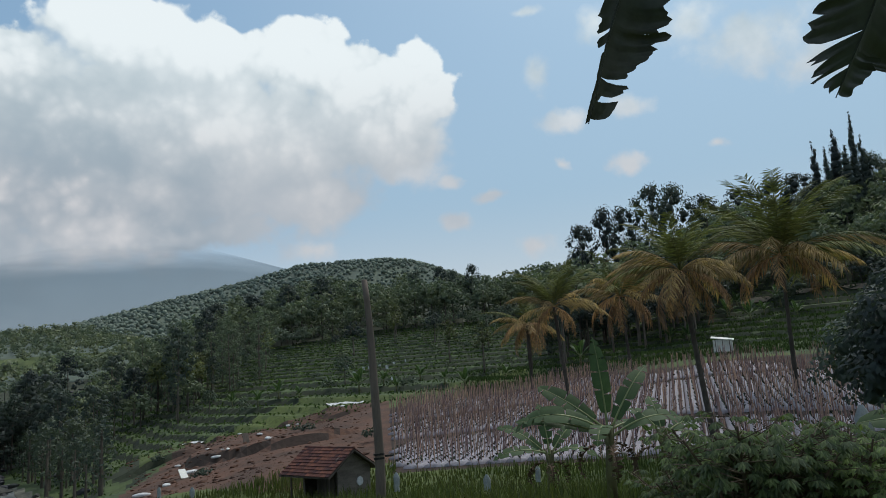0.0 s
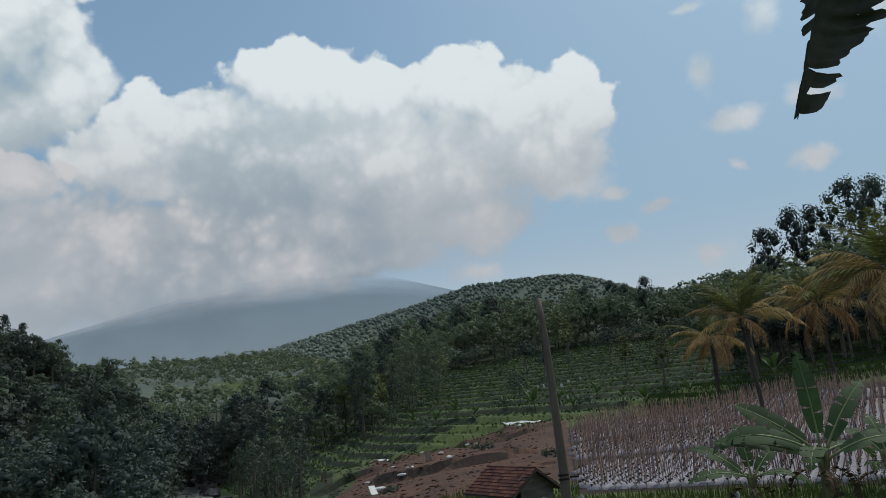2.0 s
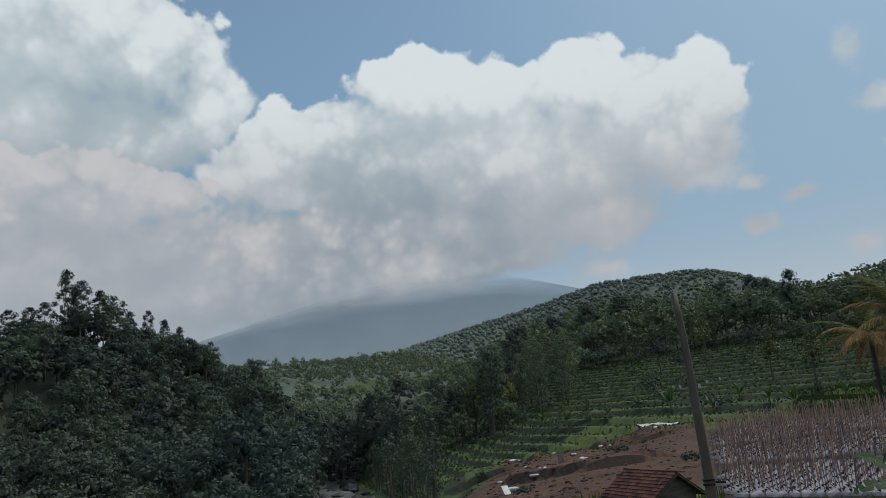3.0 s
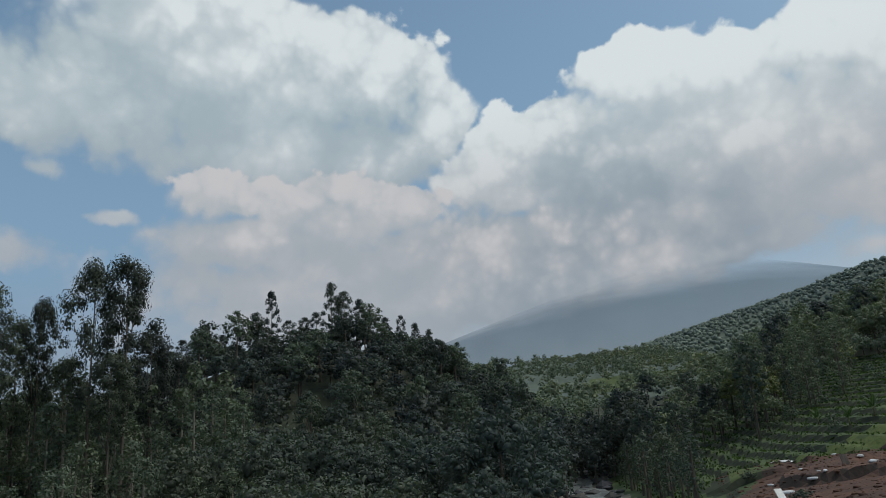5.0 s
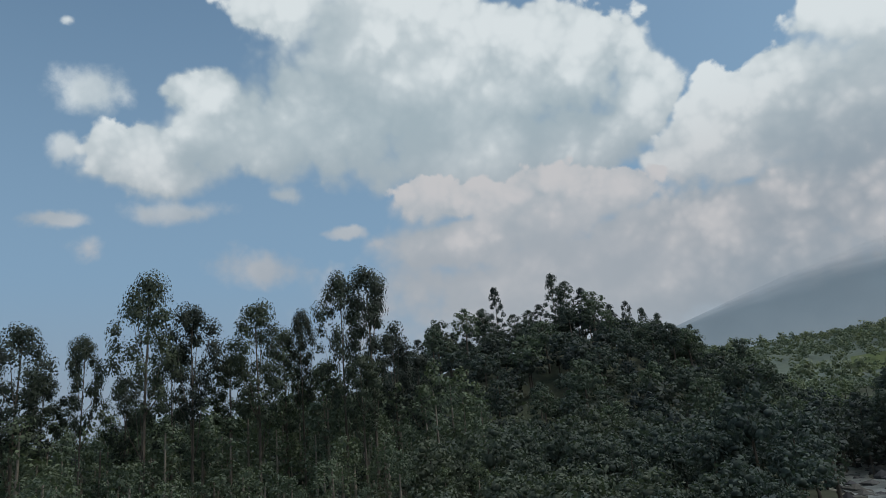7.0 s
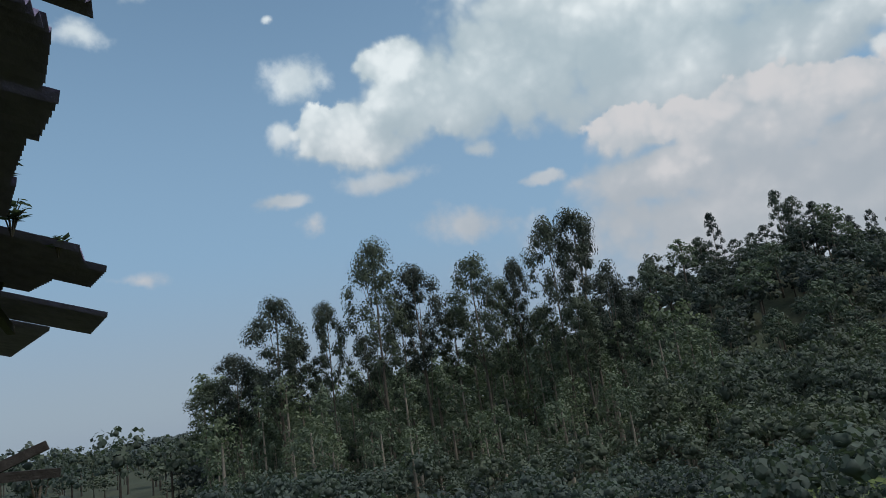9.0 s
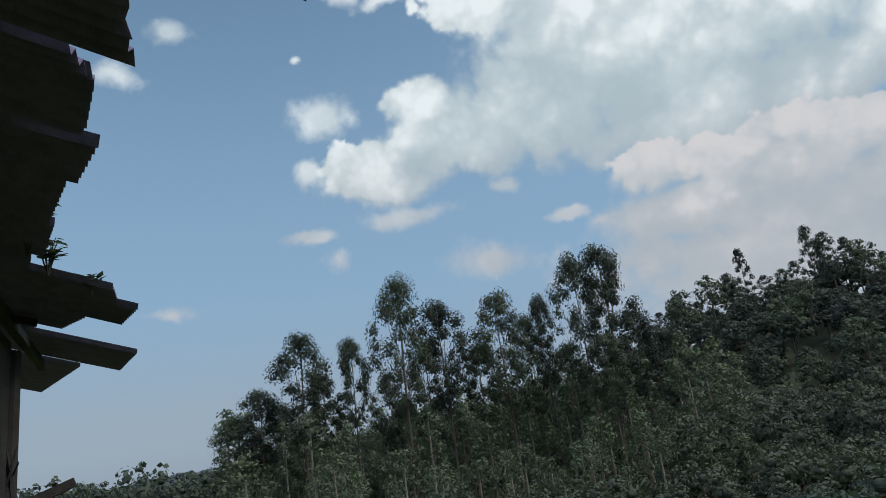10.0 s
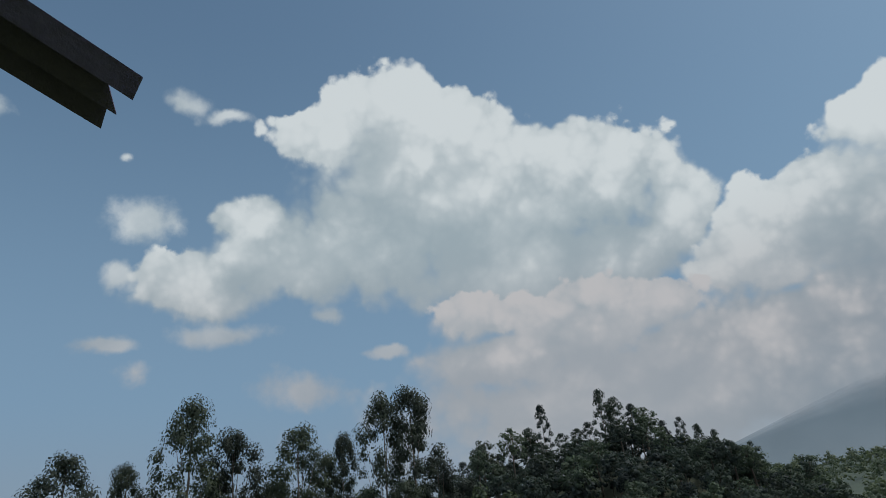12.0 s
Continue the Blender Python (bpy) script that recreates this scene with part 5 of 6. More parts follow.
def palm_tree(seed, base, top, size, ups, arches, golds, dries, label, shag=False):
    rng = np.random.default_rng(seed)
    root = new("palm_tree")
    tagged(root, label, "palm tree", "palms by the field")
    root.matrix_basis = Matrix.Translation(base)
    d = top - base
    b = Build()
    n = 26
    bow = Vector((d.y, -d.x, 0)).normalized() * 0.25
    pts = [d * t + bow * math.sin(t * math.pi) for t in np.linspace(0, 1, n)]
    pts[0] -= Vector((0, 0, 0.5))
    b.tube(pts, [(0.16 - 0.05 * t) * (1.0 + 0.10 * (i % 2)) * (1.6 if shag and t > 0.3 else 1) for i, t in enumerate(np.linspace(0, 1, n))], 9)
    part("trunk", b.mesh("trunk", BARK_DARK, True), root)
    b = Build()
    for k in range(9):
        an = k * 2.4
        q = d + Vector((math.cos(an) * 0.28, math.sin(an) * 0.28, -0.35 - 0.12 * (k % 3)))
        b.tube([q + Vector((0, 0, 0.14)), q + Vector((0, 0, 0.02)), q - Vector((0, 0, 0.12))], [0.05, 0.12, 0.04], 6)
    part("coconuts", b.mesh("coconuts", BANANA_STEM, True), root)
    for kind, count, lo, hi in (("up", ups, 40, 86), ("arch", arches, 15, 60), ("gold", golds, 2, 45), ("dry", dries, -25, 20)):
        for i in range(count):
            an = i * math.tau / max(1, count) + rng.uniform(-0.35, 0.35) + (0.4 if kind == "dry" else 0)
            rise = radians(rng.uniform(lo, hi))
            s = size * rng.uniform(0.85, 1.12)
            me = FRONDS[kind][rng.integers(len(FRONDS[kind]))]
            part("frond", me, root, "dry browned drooping frond" if kind == "dry" else "", Matrix.Translation(d) @ Matrix.Rotation(an, 4, "Z") @ Matrix.Rotation(-rise, 4, "Y") @ Matrix.Scale(s, 4))
    return root


def palm_at(seed, base_az, base_r, top_az, top_el, size, ups, arches, golds, dries, label, shag=False, top_r=None):
    palm_tree(seed, ground_at(base_az, base_r), spot(top_az, top_el, top_r or base_r), size, ups, arches, golds, dries, label, shag)


palm_at(1, -26.0, 56, -26.3, 6.7, 1.62, 15, 11, 12, 5, "tall coconut palm with green upper and brown lower fronds")
palm_at(2, -19.9, 40, -19.0, 6.4, 1.0, 11, 4, 14, 9, "slender coconut palm with browned drooping fronds")
palm_at(3, -14.4, 72, -14.2, 4.9, 1.36, 8, 3, 12, 8, "coconut palm with faded fronds beside the field")
palm_at(4, -9.4, 55, -8.8, 4.5, 0.98, 13, 3, 7, 4, "thin coconut palm with a tuft of upright fronds")
palm_at(5, -6.5, 76, -6.5, 3.2, 1.12, 4, 1, 9, 13, "short shaggy coconut palm with orange-brown hanging fronds", True)


def banana_blade(rng, length, width, droop, torn, name, mat, curl=0.25):
    """A banana leaf along +x: stalk, then a blade in strips on both sides of the rib, torn here and there."""
    rib, blade = Build(), Build()
    n = 22
    path = [Vector((0, 0, 0))]
    for i in range(1, n):
        el = -droop * (i / (n - 1)) ** 1.6
        path.append(path[-1] + Vector((math.cos(el), 0, math.sin(el))) * length / (n - 1))
    rib.tube(path, [0.032 * (1 - 0.85 * i / (n - 1)) for i in range(n)], 5, cap=False)
    start = 4
    for s in (-1, 1):
        i = start
        while i < n - 1:
            run = int(rng.integers(1, 3)) if torn > 0.5 else int(rng.integers(2, 6)) if torn else n
            j = min(n - 1, i + run)
            sag = rng.uniform(-0.1, 0.25) * (0.4 + torn)
            ring = []
            for k in range(i, j + 1):
                t = (k - start) / (n - 1 - start)
                w = width * 0.5 * (math.sin(math.pi * min(1.0, 0.10 + 0.90 * t)) ** 0.55) * (1.0 if k < n - 1 else 0.15)
                w *= 1 - torn * 0.35 * rng.uniform(0, 1)
                d = (path[min(k + 1, n - 1)] - path[max(k - 1, 0)]).normalized()
                up = Vector((-d.z, 0, d.x))
                inset = d * (-0.02 if k == j and j < n - 1 else 0.02 if k == i and i > start else 0) * (1 + 2 * torn)
                edge = path[k] + Vector((0, s * w, 0)) * math.cos(sag) + up * (curl * w * (0.35 - sag * 2.2)) + inset + d * w * 0.12
                mid = path[k] + Vector((0, s * w * 0.5, 0)) + up * (curl * w * 0.42) + inset * 0.5 + d * w * 0.05
                ring += [path[k], mid, edge]
            m = len(ring) // 3
            blade.add(ring, [(a * 3 + c, a * 3 + 3 + c, a * 3 + 4 + c, a * 3 + 1 + c) for a in range(m - 1) for c in (0, 1)])
            i = j
    return blade.mesh(name, mat, True), rib.mesh("midrib", BANANA_RIB, True)


def banana_plant(seed, base, height, specs, label, group, dry=2, scale=1.0, stem_r=0.13):
    """specs: heading (degrees in plan), rise (degrees), length, width, droop, torn, roll (degrees)."""
    rng = np.random.default_rng(seed)
    root = new("banana_plant")
    tagged(root, label, "banana plant", group)
    root.matrix_basis = Matrix.Translation(base) @ Matrix.Scale(scale, 4)
    b = Build()
    b.tube([(0, 0, -0.3), (0.02, 0.01, height * 0.5), (0.05, 0.0, height)], [stem_r * 1.25, stem_r, stem_r * 0.6], 9)
    for k in range(5):
        an = k * 1.3
        b.tube([(0, 0, height * 0.3), (0.03 * math.cos(an) + 0.05, 0.03 * math.sin(an), height * 0.8), (0.12 * math.cos(an) + 0.05, 0.12 * math.sin(an), height * 1.12)], [stem_r * 0.8, stem_r * 0.55, stem_r * 0.25], 6)
    part("stem", b.mesh("stem", BANANA_STEM, True), root)
    for head, rise, ln, w, droop, torn, roll in specs:
        blade, rib = banana_blade(rng, ln, w, droop, torn, "leaf", BANANA_LEAF)
        m = Matrix.Translation((0.05, 0, height * rng.uniform(0.92, 1.05))) @ Matrix.Rotation(radians(head), 4, "Z") @ Matrix.Rotation(-radians(rise), 4, "Y") @ Matrix.Rotation(radians(roll) + rng.uniform(-0.15, 0.15), 4, "X")
        leaf = part("leaf", blade, root, at=m)
        part("midrib", rib, leaf)
    for k in range(dry):
        blade, rib = banana_blade(rng, height * 0.8, 0.35, 2.2, 0.9, "dry_leaf", BANANA_DRY, 0.9)
        leaf = part("dry_leaf", blade, root, "shrivelled brown hanging leaf", Matrix.Translation((0.03, 0, height * 0.85)) @ Matrix.Rotation(k * 2.1 + 2.6, 4, "Z"))
    return root


# the plant in the foreground; headings: 0 to the right of the valley's axis, 90 away, 180 to the left
NEAR_LEAVES = [(100, 86, 1.9, 0.40, 0.2, 0.15, 0), (12, 60, 1.9, 0.40, 0.8, 0.35, 50), (165, 42, 1.7, 0.46, 0.5, 0.2, -55), (182, 22, 1.9, 0.36, 0.6, 0.3, -35),
               (195, 34, 2.2, 0.5, 1.8, 0.4, -40), (352, 34, 2.0, 0.5, 1.5, 0.4, 30), (250, 30, 1.4, 0.45, 1.5, 0.4, 0), (30, 20, 1.5, 0.42, 1.3, 0.5, 25)]
banana_plant(31, ground_at(-11.9, 14.5), 1.35, NEAR_LEAVES, "banana plant with broad arching green leaves", "banana plants near the grass", 3, 1.0, 0.095)
SIDE_LEAVES = [(170, 48, 1.7, 0.42, 1.0, 0.4, -45), (205, 20, 1.6, 0.4, 1.0, 0.4, -30), (20, 55, 1.5, 0.4, 1.0, 0.4, 40), (100, 80, 1.4, 0.4, 0.6, 0.2, 0), (330, 25, 1.4, 0.4, 1.4, 0.5, 20)]
banana_plant(32, ground_at(-7.2, 18.5), 1.2, SIDE_LEAVES, "smaller banana plant with torn leaves", "banana plants near the grass", 4, 1.0, 0.09)
banana_plant(33, ground_at(-16.0, 17.5), 1.5, [(10, 35, 1.4, 0.45, 1.7, 0.5, 30), (150, 60, 1.2, 0.4, 1.2, 0.4, -30), (300, 30, 1.3, 0.45, 1.8, 0.6, 0), (90, 70, 1.2, 0.4, 0.8, 0.3, 0)], "banana plant with a browned hanging leaf", "banana plants near the grass", 5, 1.0, 0.09)
banana_plant(34, ground_at(-37.5, 11.0), 0.9, [(175, 18, 1.7, 0.45, 0.7, 0.2, -40), (150, 40, 1.2, 0.4, 0.9, 0.2, -30), (60, 60, 1.6, 0.45, 0.9, 0.3, 0)], "banana plant at the edge of the bushes", "banana plants near the grass", 1, 1.0, 0.09)
banana_plant(37, ground_at(49.6, 9.0), 0.35, [(80, 82, 1.0, 0.3, 0.3, 0.1, 20), (200, 50, 0.9, 0.3, 0.8, 0.2, 0), (330, 45, 0.9, 0.3, 0.9, 0.2, 0)], "young banana plant with a bright upright leaf", "banana plants near the grass", 0, 1.0, 0.06)
far_banana = banana_plant(35, ground_at(-22.0, 104), 0.9, [(k * 40, 38 + 20 * (k % 3), 2.3, 0.55, 0.8, 0.1, 0) for k in range(9)], "pale green banana plant beyond the field", "banana plants on the terraces", 0)
rng = np.random.default_rng(36)
for a, r in ((-24.6, 102), (-25.8, 106), (-23.6, 98), (-19.0, 92), (-17.6, 94), (-22.8, 110), (-1.0, 88), (0.6, 92), (4.6, 94), (5.6, 97), (7.6, 96), (12.4, 98), (14.0, 101), (15.6, 99), (-4.4, 90), (2.6, 101), (17.5, 108), (10.0, 104), (-10.5, 88), (-26.8, 99)):
    s = rng.uniform(0.6, 1.2)
    far_banana.scale = (1, 1, 1)
    copy_thing(far_banana, Matrix.Translation(ground_at(a, r)) @ Matrix.Rotation(rng.uniform(0, 6), 4, "Z") @ Matrix.Scale(s, 4))


CASSAVA = material("cassava_leaf", (0.115, 0.165, 0.068), 0.3, 0.6, 2.0, second=(0.14, 0.18, 0.07), island=0.3, through_light=0.25)
CASSAVA_STEM = material("cassava_stem", (0.12, 0.09, 0.06), 0.4, 0.7, 4.0)


def cassava_plant(seed, height, spread, count, finger=0.24):
    """A shrub of thin stems that carry hand-shaped drooping leaves."""
    rng = np.random.default_rng(seed)
    root = new("cassava_bush")
    tagged(root, "leafy green cassava bush with hand-shaped drooping leaves", "bush", "bushes in the foreground")
    stems, leaf = Build(), Build()
    tips = []
    for _ in range(9):
        an, out = rng.uniform(0, math.tau), rng.uniform(0.2, 1.0) * spread
        top = Vector((out * math.cos(an), out * math.sin(an), height * rng.uniform(0.7, 1.0)))
        stems.tube([(0, 0, -0.2), top * 0.5 + Vector((0, 0, 0.1)), top], [0.03, 0.022, 0.012], 5)
        tips.append(top)
    for _ in range(count):
        top = tips[rng.integers(len(tips))]
        t = rng.uniform(0.45, 1.0)
        p = top * t
        an = rng.uniform(0, math.tau)
        hub = p + Vector((math.cos(an), math.sin(an), rng.uniform(-0.1, 0.5))) * rng.uniform(0.15, 0.4)
        stems.tube([p, hub], [0.007, 0.004], 3, cap=False)
        size = finger * rng.uniform(0.7, 1.3)
        for k in range(7):
            fan = (k - 3) * 0.62 + an
            way = Vector((math.cos(fan), math.sin(fan), -0.35 - 0.3 * rng.uniform())).normalized()
            side = Vector((-math.sin(fan), math.cos(fan), 0)) * size * 0.16
            ln = size * (1.0 - 0.09 * abs(k - 3))
            mid, tip = hub + way * ln * 0.55, hub + way * ln + Vector((0, 0, -0.18 * ln))
            leaf.add([hub, mid + side + Vector((0, 0, -0.015)), tip, mid - side + Vector((0, 0, -0.015)), mid + Vector((0, 0, 0.012))], [(0, 1, 4), (1, 2, 4), (2, 3, 4), (3, 0, 4)])
    part("stem", stems.mesh("stem", CASSAVA_STEM), root)
    part("foliage", leaf.mesh("foliage", CASSAVA), root)
    return root


bush_models = [cassava_plant(50 + i, 1.5, 1.0, 190, 0.145) for i in range(3)]
bush_spots = [(-17.6, 8.4), (-20.6, 8.0), (-23.6, 8.6), (-26.6, 8.2), (-29.8, 8.8), (-22.0, 9.8), (-25.2, 10.2), (-19.4, 10.4), (-28.0, 10.4), (-32.4, 9.4), (-24.2, 7.4), (-28.6, 7.4), (-31.0, 11.5), (-21.6, 7.2), (-27.0, 12.5), (-30.0, 13.5)]
plant_out(bush_models, bush_spots, rng, 0.55, 0.85)

shrub = broad_tree(70, 6.4, 4.6, 5200, 0.2, LEAF_DARK, BARK_DARK, "dense dark green fruit tree beside the field", "trees beside the field", 0.5)
plant_out([shrub], [(-32.6, 24), (-35.5, 22)], rng, 0.95, 1.05)
pale = broad_tree(71, 11, 6.5, 2200, 0.45, BAMBOO_LEAF, BARK, "pale feathery bamboo clump near the river", "bamboo clumps", 0.3)
plant_out([pale], [(20.8, 128), (22.2, 134), (20.0, 138)], rng, 0.85, 1.05)


def build_grass():
    """Tall grass on the bank below the eye."""
    rng = np.random.default_rng(77)
    n = 24000
    r = np.sqrt(rng.uniform(13 ** 2, 40.5 ** 2, n))
    a = rng.uniform(-38, 27, n)
    keep = (r < 38) | (a > 5)
    r, a = r[keep], a[keep]
    n = len(r)
    x, y = -r * np.sin(np.radians(a)), r * np.cos(np.radians(a))
    z = land(x, y)
    h = rng.uniform(0.3, 0.75, n) * (0.8 + 0.5 * wavy(x, y, 2.5, 3))
    an, bend = rng.uniform(0, math.tau, n), rng.uniform(0.05, 0.45, n)
    w = 0.009 + r * 0.0005
    base = np.stack([x, y, z], 1)
    side = np.stack([np.cos(an), np.sin(an), np.zeros(n)], 1) * w[:, None]
    lean = np.stack([-np.sin(an), np.cos(an), np.zeros(n)], 1) * (h * bend)[:, None]
    up = np.stack([np.zeros(n), np.zeros(n), h], 1)
    v = np.stack([base - side, base + side, base + up * 0.6 + lean * 0.35 + side * 0.8, base + up + lean, base + up * 0.6 + lean * 0.35 - side * 0.8], 1).reshape(-1, 3)
    f = [(5 * i, 5 * i + 1, 5 * i + 2, 5 * i + 4) for i in range(n)] + [(5 * i + 4, 5 * i + 2, 5 * i + 3) for i in range(n)]
    blade = material("grass_blade", (0.062, 0.086, 0.024), 0.35, 0.85, 0.5, second=(0.085, 0.095, 0.03), island=0.25, through_light=0.2)
    tagged(new("tall_grass", make_mesh("tall_grass", v.tolist(), f, blade)), "tall yellowish green grass on the bank", "grass", kind="stuff")


build_grass()


# Overhead leaves seen against the sky: the shade of their undersides is painted in.
BANANA_BACKLIT = material("backlit_banana_leaf", (0.035, 0.048, 0.036), 0.4, 0.5, 4.0, second=(0.05, 0.055, 0.035), through_light=0.04)


# ---- close by: the overhanging banana leaves and the old roof ----
def hanging_leaf(seed, root, heading_from, rib_pts, flaps):
    """A torn leaf that hangs, darkened in its colour as if backlit; rib_pts: its midrib in the root's space; flaps:
    side, start and end along the rib (0 to 1), reach (at its start and end), slant down.
    """
    rng = np.random.default_rng(seed)
    rib, blade = Build(), Build()
    pts = [Vector(p) for p in rib_pts]
    n = 90
    fine = []
    for i in range(n + 1):
        f = i / n * (len(pts) - 1)
        k = min(int(f), len(pts) - 2)
        fine.append(pts[k].lerp(pts[k + 1], f - k))
    rib.tube(fine[::3], [0.014 * (1 - 0.8 * i / 30) for i in range(31)], 5, cap=False)
    across = Vector(heading_from)
    for s, t0, t1, (first, last), slant in flaps:
        i, j = int(t0 * n), int(t1 * n)
        ring, ragged = [], 0.0
        for k in range(i, j + 1):
            u = (k - i) / max(1, j - i)
            ragged = 0.72 * ragged + rng.normal() * 0.07
            bulge = 0.96 + ragged - (0.3 if rng.uniform() < 0.07 else 0)
            w = (first + (last - first) * u) * max(0.25, bulge) * (1.0 if 0.03 < u < 0.97 else 0.9)
            d = (fine[min(k + 1, n)] - fine[max(k - 1, 0)]).normalized()
            e = across * (s * w) + d * (w * slant)
            sag = Vector((-across.y, across.x, 0)) * w * 0.16
            ring += [fine[k], fine[k] + e * 0.35 + sag, fine[k] + e * 0.7 + sag * 0.9, fine[k] + e]
        m = len(ring) // 4
        blade.add(ring, [(a * 4 + c, a * 4 + 4 + c, a * 4 + 5 + c, a * 4 + 1 + c) for a in range(m - 1) for c in (0, 1, 2)])
    leaf = part("leaf", blade.mesh("leaf", BANANA_BACKLIT, True), root, "torn green hanging leaf, dark against the sky")
    part("midrib", rib.mesh("midrib", BANANA_BACKLIT, True), leaf)


def build_overhang():
    base = ground_at(-62, 3.8)
    root = new("banana_plant")
    tagged(root, "tall banana plant with torn leaves hanging overhead", "banana plant")
    root.matrix_basis = Matrix.Translation(base)
    top = spot(-58, 48, 3.6)
    b = Build()
    b.tube([(0, 0, -0.3), (top - base) * 0.5, top - base], [0.17, 0.14, 0.08], 10)
    part("stem", b.mesh("stem", BANANA_STEM, True), root)
    inv = -base
    across = Vector((math.cos(radians(14)), math.sin(radians(14)), 0.1))
    hanging_leaf(7, root, across, [top + inv, spot(-36, 46, 3.9) + inv, spot(-21, 36, 4.0) + inv, spot(-16.9, 27.9, 4.0) + inv, spot(-15.4, 24.8, 4.0) + inv, spot(-14.4, 21.9, 4.0) + inv, spot(-13.2, 19.0, 4.0) + inv],
                 [(1, 0.1, 0.60, (0.40, 0.40), 0.15), (1, 0.60, 0.80, (0.42, 0.21), 0.12), (1, 0.80, 0.87, (0.21, 0.14), 0.35), (1, 0.905, 0.985, (0.20, 0.13), 0.1), (1, 0.87, 0.905, (0.04, 0.03), 0.3),
                  (-1, 0.1, 0.46, (0.34, 0.2), 0.4), (-1, 0.46, 0.60, (0.13, 0.09), 0.5), (-1, 0.62, 0.66, (0.07, 0.06), 0.8), (-1, 0.70, 0.99, (0.02, 0.03), 0.8)])
    hanging_leaf(9, root, Vector((math.cos(radians(30)), math.sin(radians(30)), 0.15)), [top + inv, spot(-41, 40, 3.8) + inv, spot(-37.5, 27, 3.8) + inv, spot(-34.2, 21.6, 3.8) + inv, spot(-31.6, 17.4, 3.8) + inv],
                 [(1, 0.1, 0.80, (0.5, 0.44), 0.4), (1, 0.81, 0.98, (0.28, 0.12), 0.3), (-1, 0.1, 0.50, (0.55, 0.55), 0.3), (-1, 0.50, 0.76, (0.54, 0.42), 0.25), (-1, 0.765, 0.88, (0.38, 0.26), 0.45), (-1, 0.89, 0.96, (0.16, 0.08), 0.6)])


build_overhang()

SHEET = material("old_corrugated_sheet", (0.22, 0.19, 0.31), 0.3, 0.95, 3.0, 0.3, second=(0.17, 0.145, 0.24))
ROOF_WOOD = material("dark_rafter_wood", (0.055, 0.05, 0.05), 0.4, 0.9, 5.0, 0.4, second=(0.042, 0.037, 0.035), stretch=(0.3, 1, 1))
ROOF_EYE, ROOF_AZ, EAVE, PITCH = Vector((-0.69, -0.60, 0.0)), 107.0, 2.90, 0.30


def under_eave(d, l, z=None):
    """A place beside the old house: d metres along its eave, l metres out from under it."""
    f = Vector((-math.sin(radians(ROOF_AZ)), math.cos(radians(ROOF_AZ)), 0))
    s = Vector((-math.sin(radians(ROOF_AZ - 90)), math.cos(radians(ROOF_AZ - 90)), 0))
    p = ROOF_EYE + f * d + s * l
    return Vector((p.x, p.y, EAVE - PITCH * l if z is None else z))


def sheet(root, d0, d1, tip0, tip1, lift=0.0, skew=0.0, back=-2.6, bites=()):
    """A corrugated sheet from d0 to d1 along the eave, its lower end running from tip0 to tip1."""
    b = Build()
    pitch = 0.076
    n = max(5, int(abs(d1 - d0) / pitch * 2))
    rows = 5
    for i in range(n + 1):
        t = i / n
        d = d0 + (d1 - d0) * t
        tip = tip0 + (tip1 - tip0) * t
        for c, depth in bites:
            tip -= depth * max(0.0, 1 - abs(t - c) / 0.12)
        wave = 0.021 * (-1 if i % 2 else 1)
        for k in range(rows):
            l = tip + (back - tip) * k / (rows - 1)
            p = under_eave(d + skew * (l - tip), l)
            b.v.append((p.x, p.y, p.z + lift + wave))
        for k in range(rows):
            q = b.v[-rows]
            b.v.append((q[0], q[1], q[2] + 0.005))
    m = rows * 2
    for i in range(n):
        for k in range(rows - 1):
            b.f.append((i * m + k, (i + 1) * m + k, (i + 1) * m + k + 1, i * m + k + 1))
            b.f.append((i * m + rows + k, i * m + rows + k + 1, (i + 1) * m + rows + k + 1, (i + 1) * m + rows + k))
        b.f.append((i * m, i * m + rows, (i + 1) * m + rows, (i + 1) * m))
    b.m = [0] * len(b.f)
    part("roof_sheet", b.mesh("roof_sheet", SHEET), root)


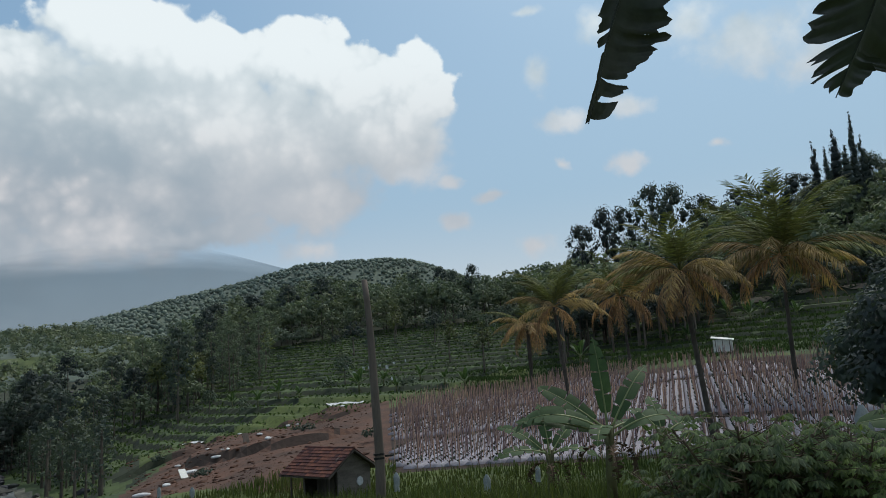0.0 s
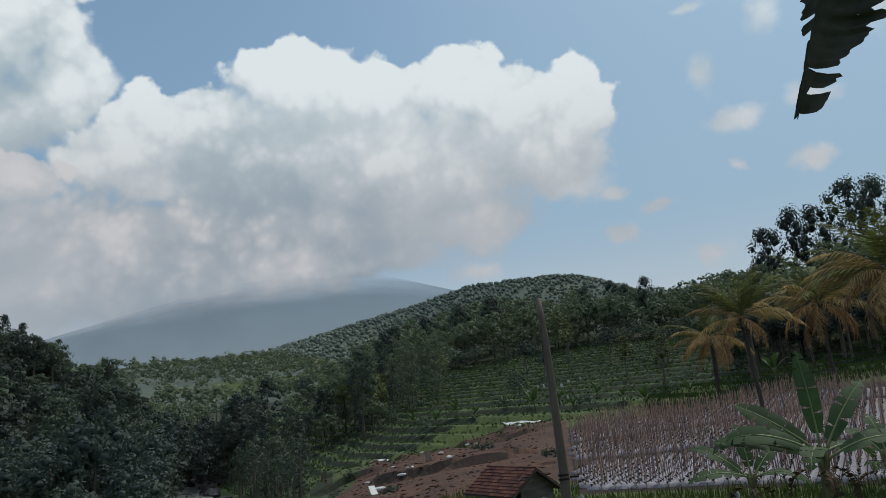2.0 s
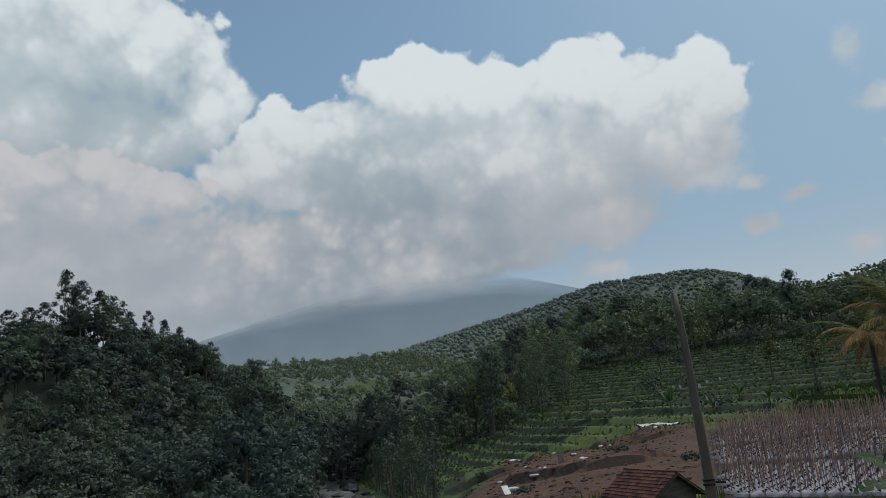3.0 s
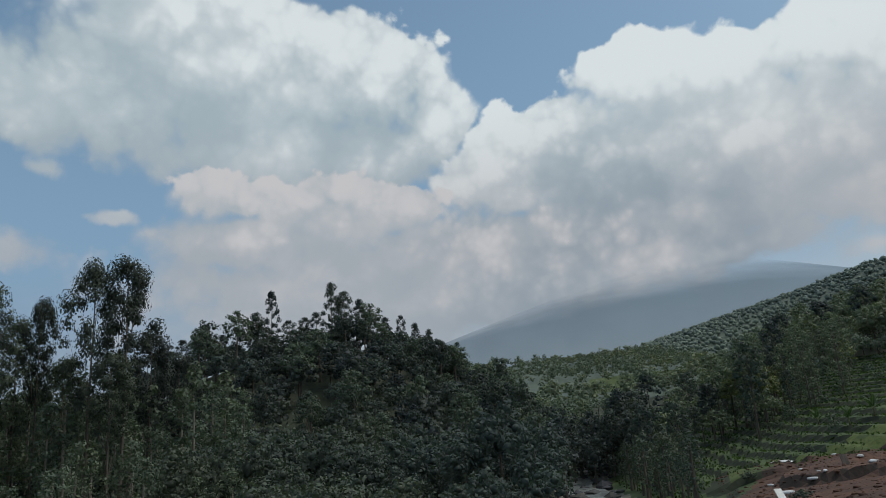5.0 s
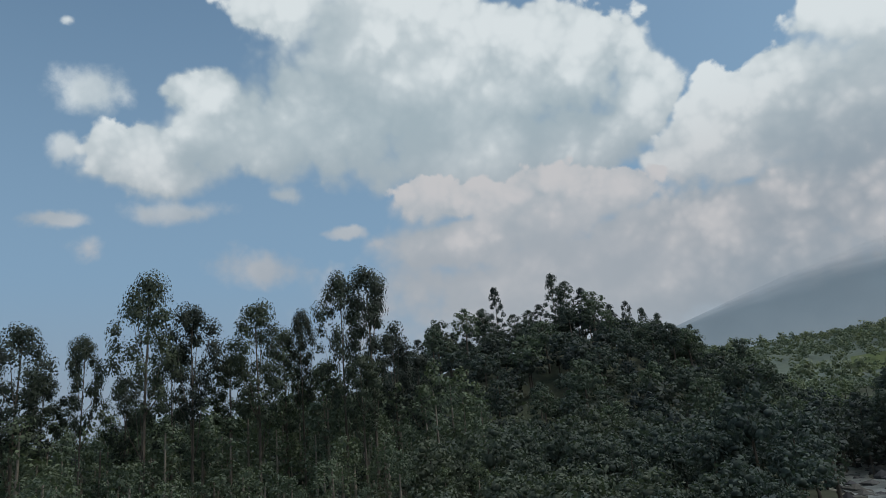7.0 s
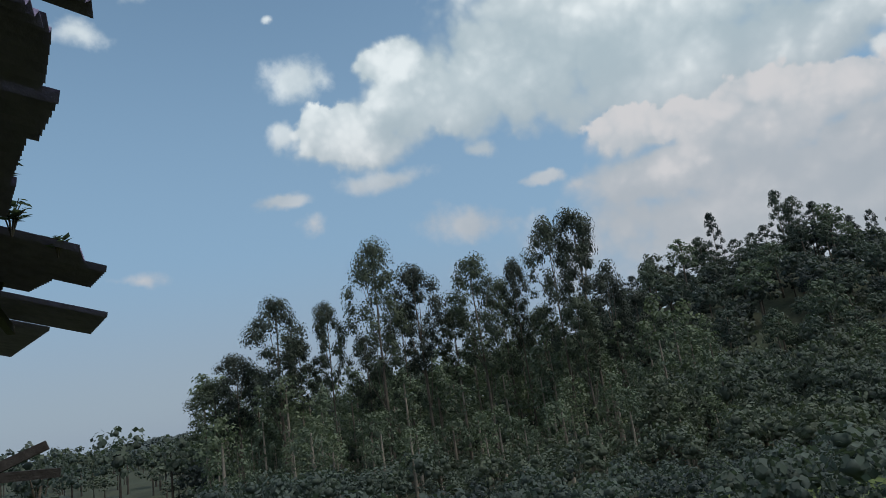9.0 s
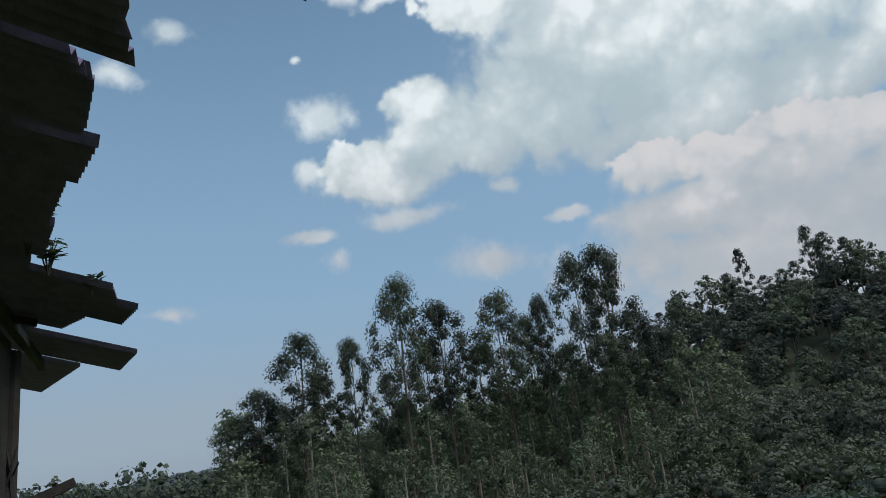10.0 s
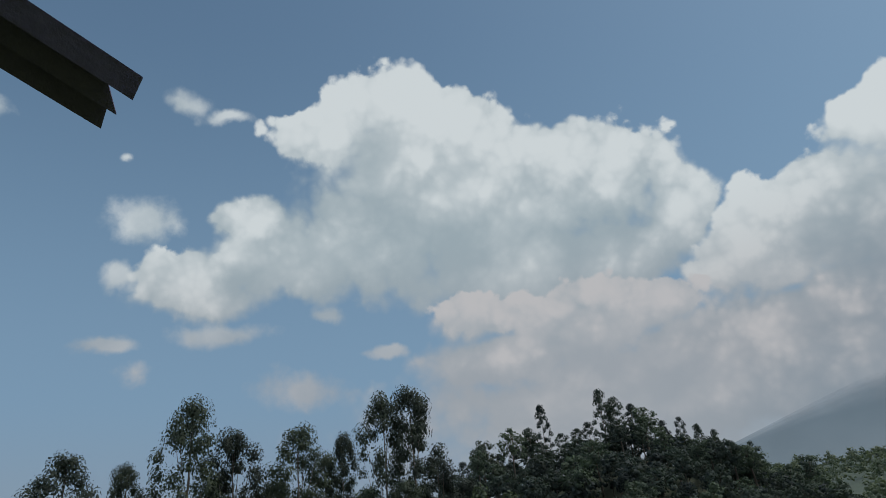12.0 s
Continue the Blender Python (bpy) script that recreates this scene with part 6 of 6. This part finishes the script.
def build_roof():
    root = new("old_house")
    tagged(root, "old house with a ragged rusty corrugated roof seen from below", "house")
    sheet(root, 1.345, 1.595, 0.455, 0.415, 0.0, 0.10, bites=((0.30, 0.06), (0.62, 0.012)))
    sheet(root, 0.9, 1.33, -0.3, -0.28, 0.05, 0.0)
    sheet(root, 1.52, 1.78, 0.06, 0.01, 0.0, 0.0)
    sheet(root, 1.77, 2.19, -0.02, 0.0, 0.012, 0.03, bites=((0.5, 0.03), (0.8, 0.02)))
    sheet(root, 2.20, 2.33, -0.2, -0.15, 0.0, 0.0)
    sheet(root, 2.31, 2.86, -0.12, -0.19, 0.0, 0.0, bites=((0.0, 0.02), (1.0, 0.03)))
    sheet(root, 2.90, 3.45, -0.135, -0.26, 0.02, -0.10)
    sheet(root, 3.42, 4.2, -0.30, -0.46, 0.0, 0.0)
    sheet(root, 4.18, 4.95, -0.42, -0.56, 0.03, 0.0)
    sheet(root, 4.9, 5.42, -0.62, -0.70, 0.0, 0.0)
    sheet(root, 5.38, 5.78, -0.16, -0.14, 0.04, 0.05)
    sheet(root, 5.75, 6.5, 0.01, -0.12, 0.02, 0.05)
    sheet(root, 6.45, 7.2, -0.40, -0.64, 0.0, 0.0)
    sheet(root, 7.85, 9.4, 0.0, -0.20, 0.03, 0.0)
    sheet(root, 9.5, 13.6, -0.64, -1.50, 0.0, 0.0)
    sheet(root, 0.9, 2.9, -0.24, -0.42, 0.10, 0.0)
    sheet(root, 2.9, 5.4, -0.42, -0.74, 0.10, 0.0)
    sheet(root, 5.4, 8.4, -0.72, -1.0, 0.10, 0.0)
    for d in (2.5, 4.3, 6.8):
        b = Build()
        b.tube([under_eave(d, -0.80) - Vector((0, 0, 0.09)), under_eave(d, -2.6) - Vector((0, 0, 0.09))], [0.045, 0.045], 4)
        part("rafter", b.mesh("rafter", ROOF_WOOD), root)
    b = Build()
    b.tube([under_eave(0.6, -1.0) - Vector((0, 0, 0.10)), under_eave(9.6, -1.05) - Vector((0, 0, 0.10))], [0.06, 0.06], 4)
    part("beam", b.mesh("beam", ROOF_WOOD), root)
    for d, l in ((8.1, -1.16),):
        b = Build()
        b.tube([under_eave(d, l, -3.6), under_eave(d, l, EAVE + 0.15)], [0.10, 0.085], 8)
        part("post", b.mesh("post", ROOF_WOOD), root)
    b = Build()
    w = [under_eave(0.2, -1.16, -3.0), under_eave(8.0, -1.16, -4.4), under_eave(8.0, -1.16, 3.12), under_eave(0.2, -1.16, 3.12)]
    o = Vector((-0.292, 0.956, 0)) * -0.12
    b.add(w + [p + o for p in w], [(0, 1, 2, 3), (7, 6, 5, 4), (0, 4, 5, 1), (1, 5, 6, 2), (2, 6, 7, 3), (3, 7, 4, 0)])
    part("wall", b.mesh("wall", ROOF_WOOD), root)
    for d, l0, l1, z0, z1 in ((8.0, -1.1, -0.57, 1.50, 1.70), (8.0, -1.25, -0.46, 1.47, 1.42)):
        b = Build()
        b.tube([under_eave(d, l0, z0), under_eave(d, l1, z1)], [0.07, 0.06], 4)
        part("loose_board", b.mesh("loose_board", ROOF_WOOD), root)
    for l0, l1, z0, z1 in ((-1.24, -1.07, 1.55, 2.10), (-1.10, -1.20, 1.50, 2.32), (-1.18, -1.05, 1.75, 1.95)):
        b = Build()
        b.tube([under_eave(8.05, l0, z0), under_eave(8.0, (l0 + l1) / 2 + 0.02, (z0 + z1) / 2), under_eave(7.95, l1, z1)], [0.016, 0.013, 0.007], 4)
        part("stick", b.mesh("stick", ROOF_WOOD), root)


build_roof()


def build_roof_weed(d, l, height, seed):
    """A leafy weed rooted among the roof sheets."""
    rng = np.random.default_rng(seed)
    root = new("roof_weed")
    tagged(root, "small leafy weed growing on the old corrugated roof", "weed", "weeds on the roof")
    root.matrix_basis = Matrix.Translation(under_eave(d, l))
    stem, leaf = Build(), Build()
    for k in range(7):
        an, out = k * 2.4, rng.uniform(0.25, 0.6) * height
        tip = Vector((out * math.cos(an), out * math.sin(an), height * rng.uniform(0.6, 1.0)))
        stem.tube([(0, 0, -0.05), tip * 0.5 + Vector((0, 0, 0.03)), tip], [0.006, 0.005, 0.003], 4, cap=False)
        for t in np.linspace(0.35, 1.0, 8):
            p, turn = tip * t, rng.uniform(0, math.tau)
            way = Vector((math.cos(turn), math.sin(turn), rng.uniform(-0.2, 0.5))) * rng.uniform(0.05, 0.10)
            side = Vector((-way.y, way.x, 0.01)) * 0.28
            leaf.add([p, p + way * 0.5 + side, p + way, p + way * 0.5 - side], [(0, 1, 2, 3)])
    part("stem", stem.mesh("stem", CASSAVA_STEM), root)
    part("foliage", leaf.mesh("foliage", LEAF_DARK), root)


build_roof_weed(4.75, -0.62, 0.42, 5)
build_roof_weed(5.15, -0.55, 0.22, 6)
build_roof_weed(5.45, -0.30, 0.10, 7)


def build_sapling():
    """A small leafy sapling that stands beyond the end of the old house."""
    x, y = ROOF_EYE.x - 14 * math.sin(radians(SAPLING_AZ)), ROOF_EYE.y + 14 * math.cos(radians(SAPLING_AZ))
    at = Vector((x, y, float(land(x, y))))
    tree = broad_tree(190, 1.7 + 14 * math.tan(radians(SAPLING_EL)) - at.z, 1.1, 420, 0.10, LEAF_DARK, label="small leafy sapling beside the old house", group="")
    tree.matrix_basis = Matrix.Translation(at)


SAPLING_AZ, SAPLING_EL = 112.0, 0.9
build_sapling()
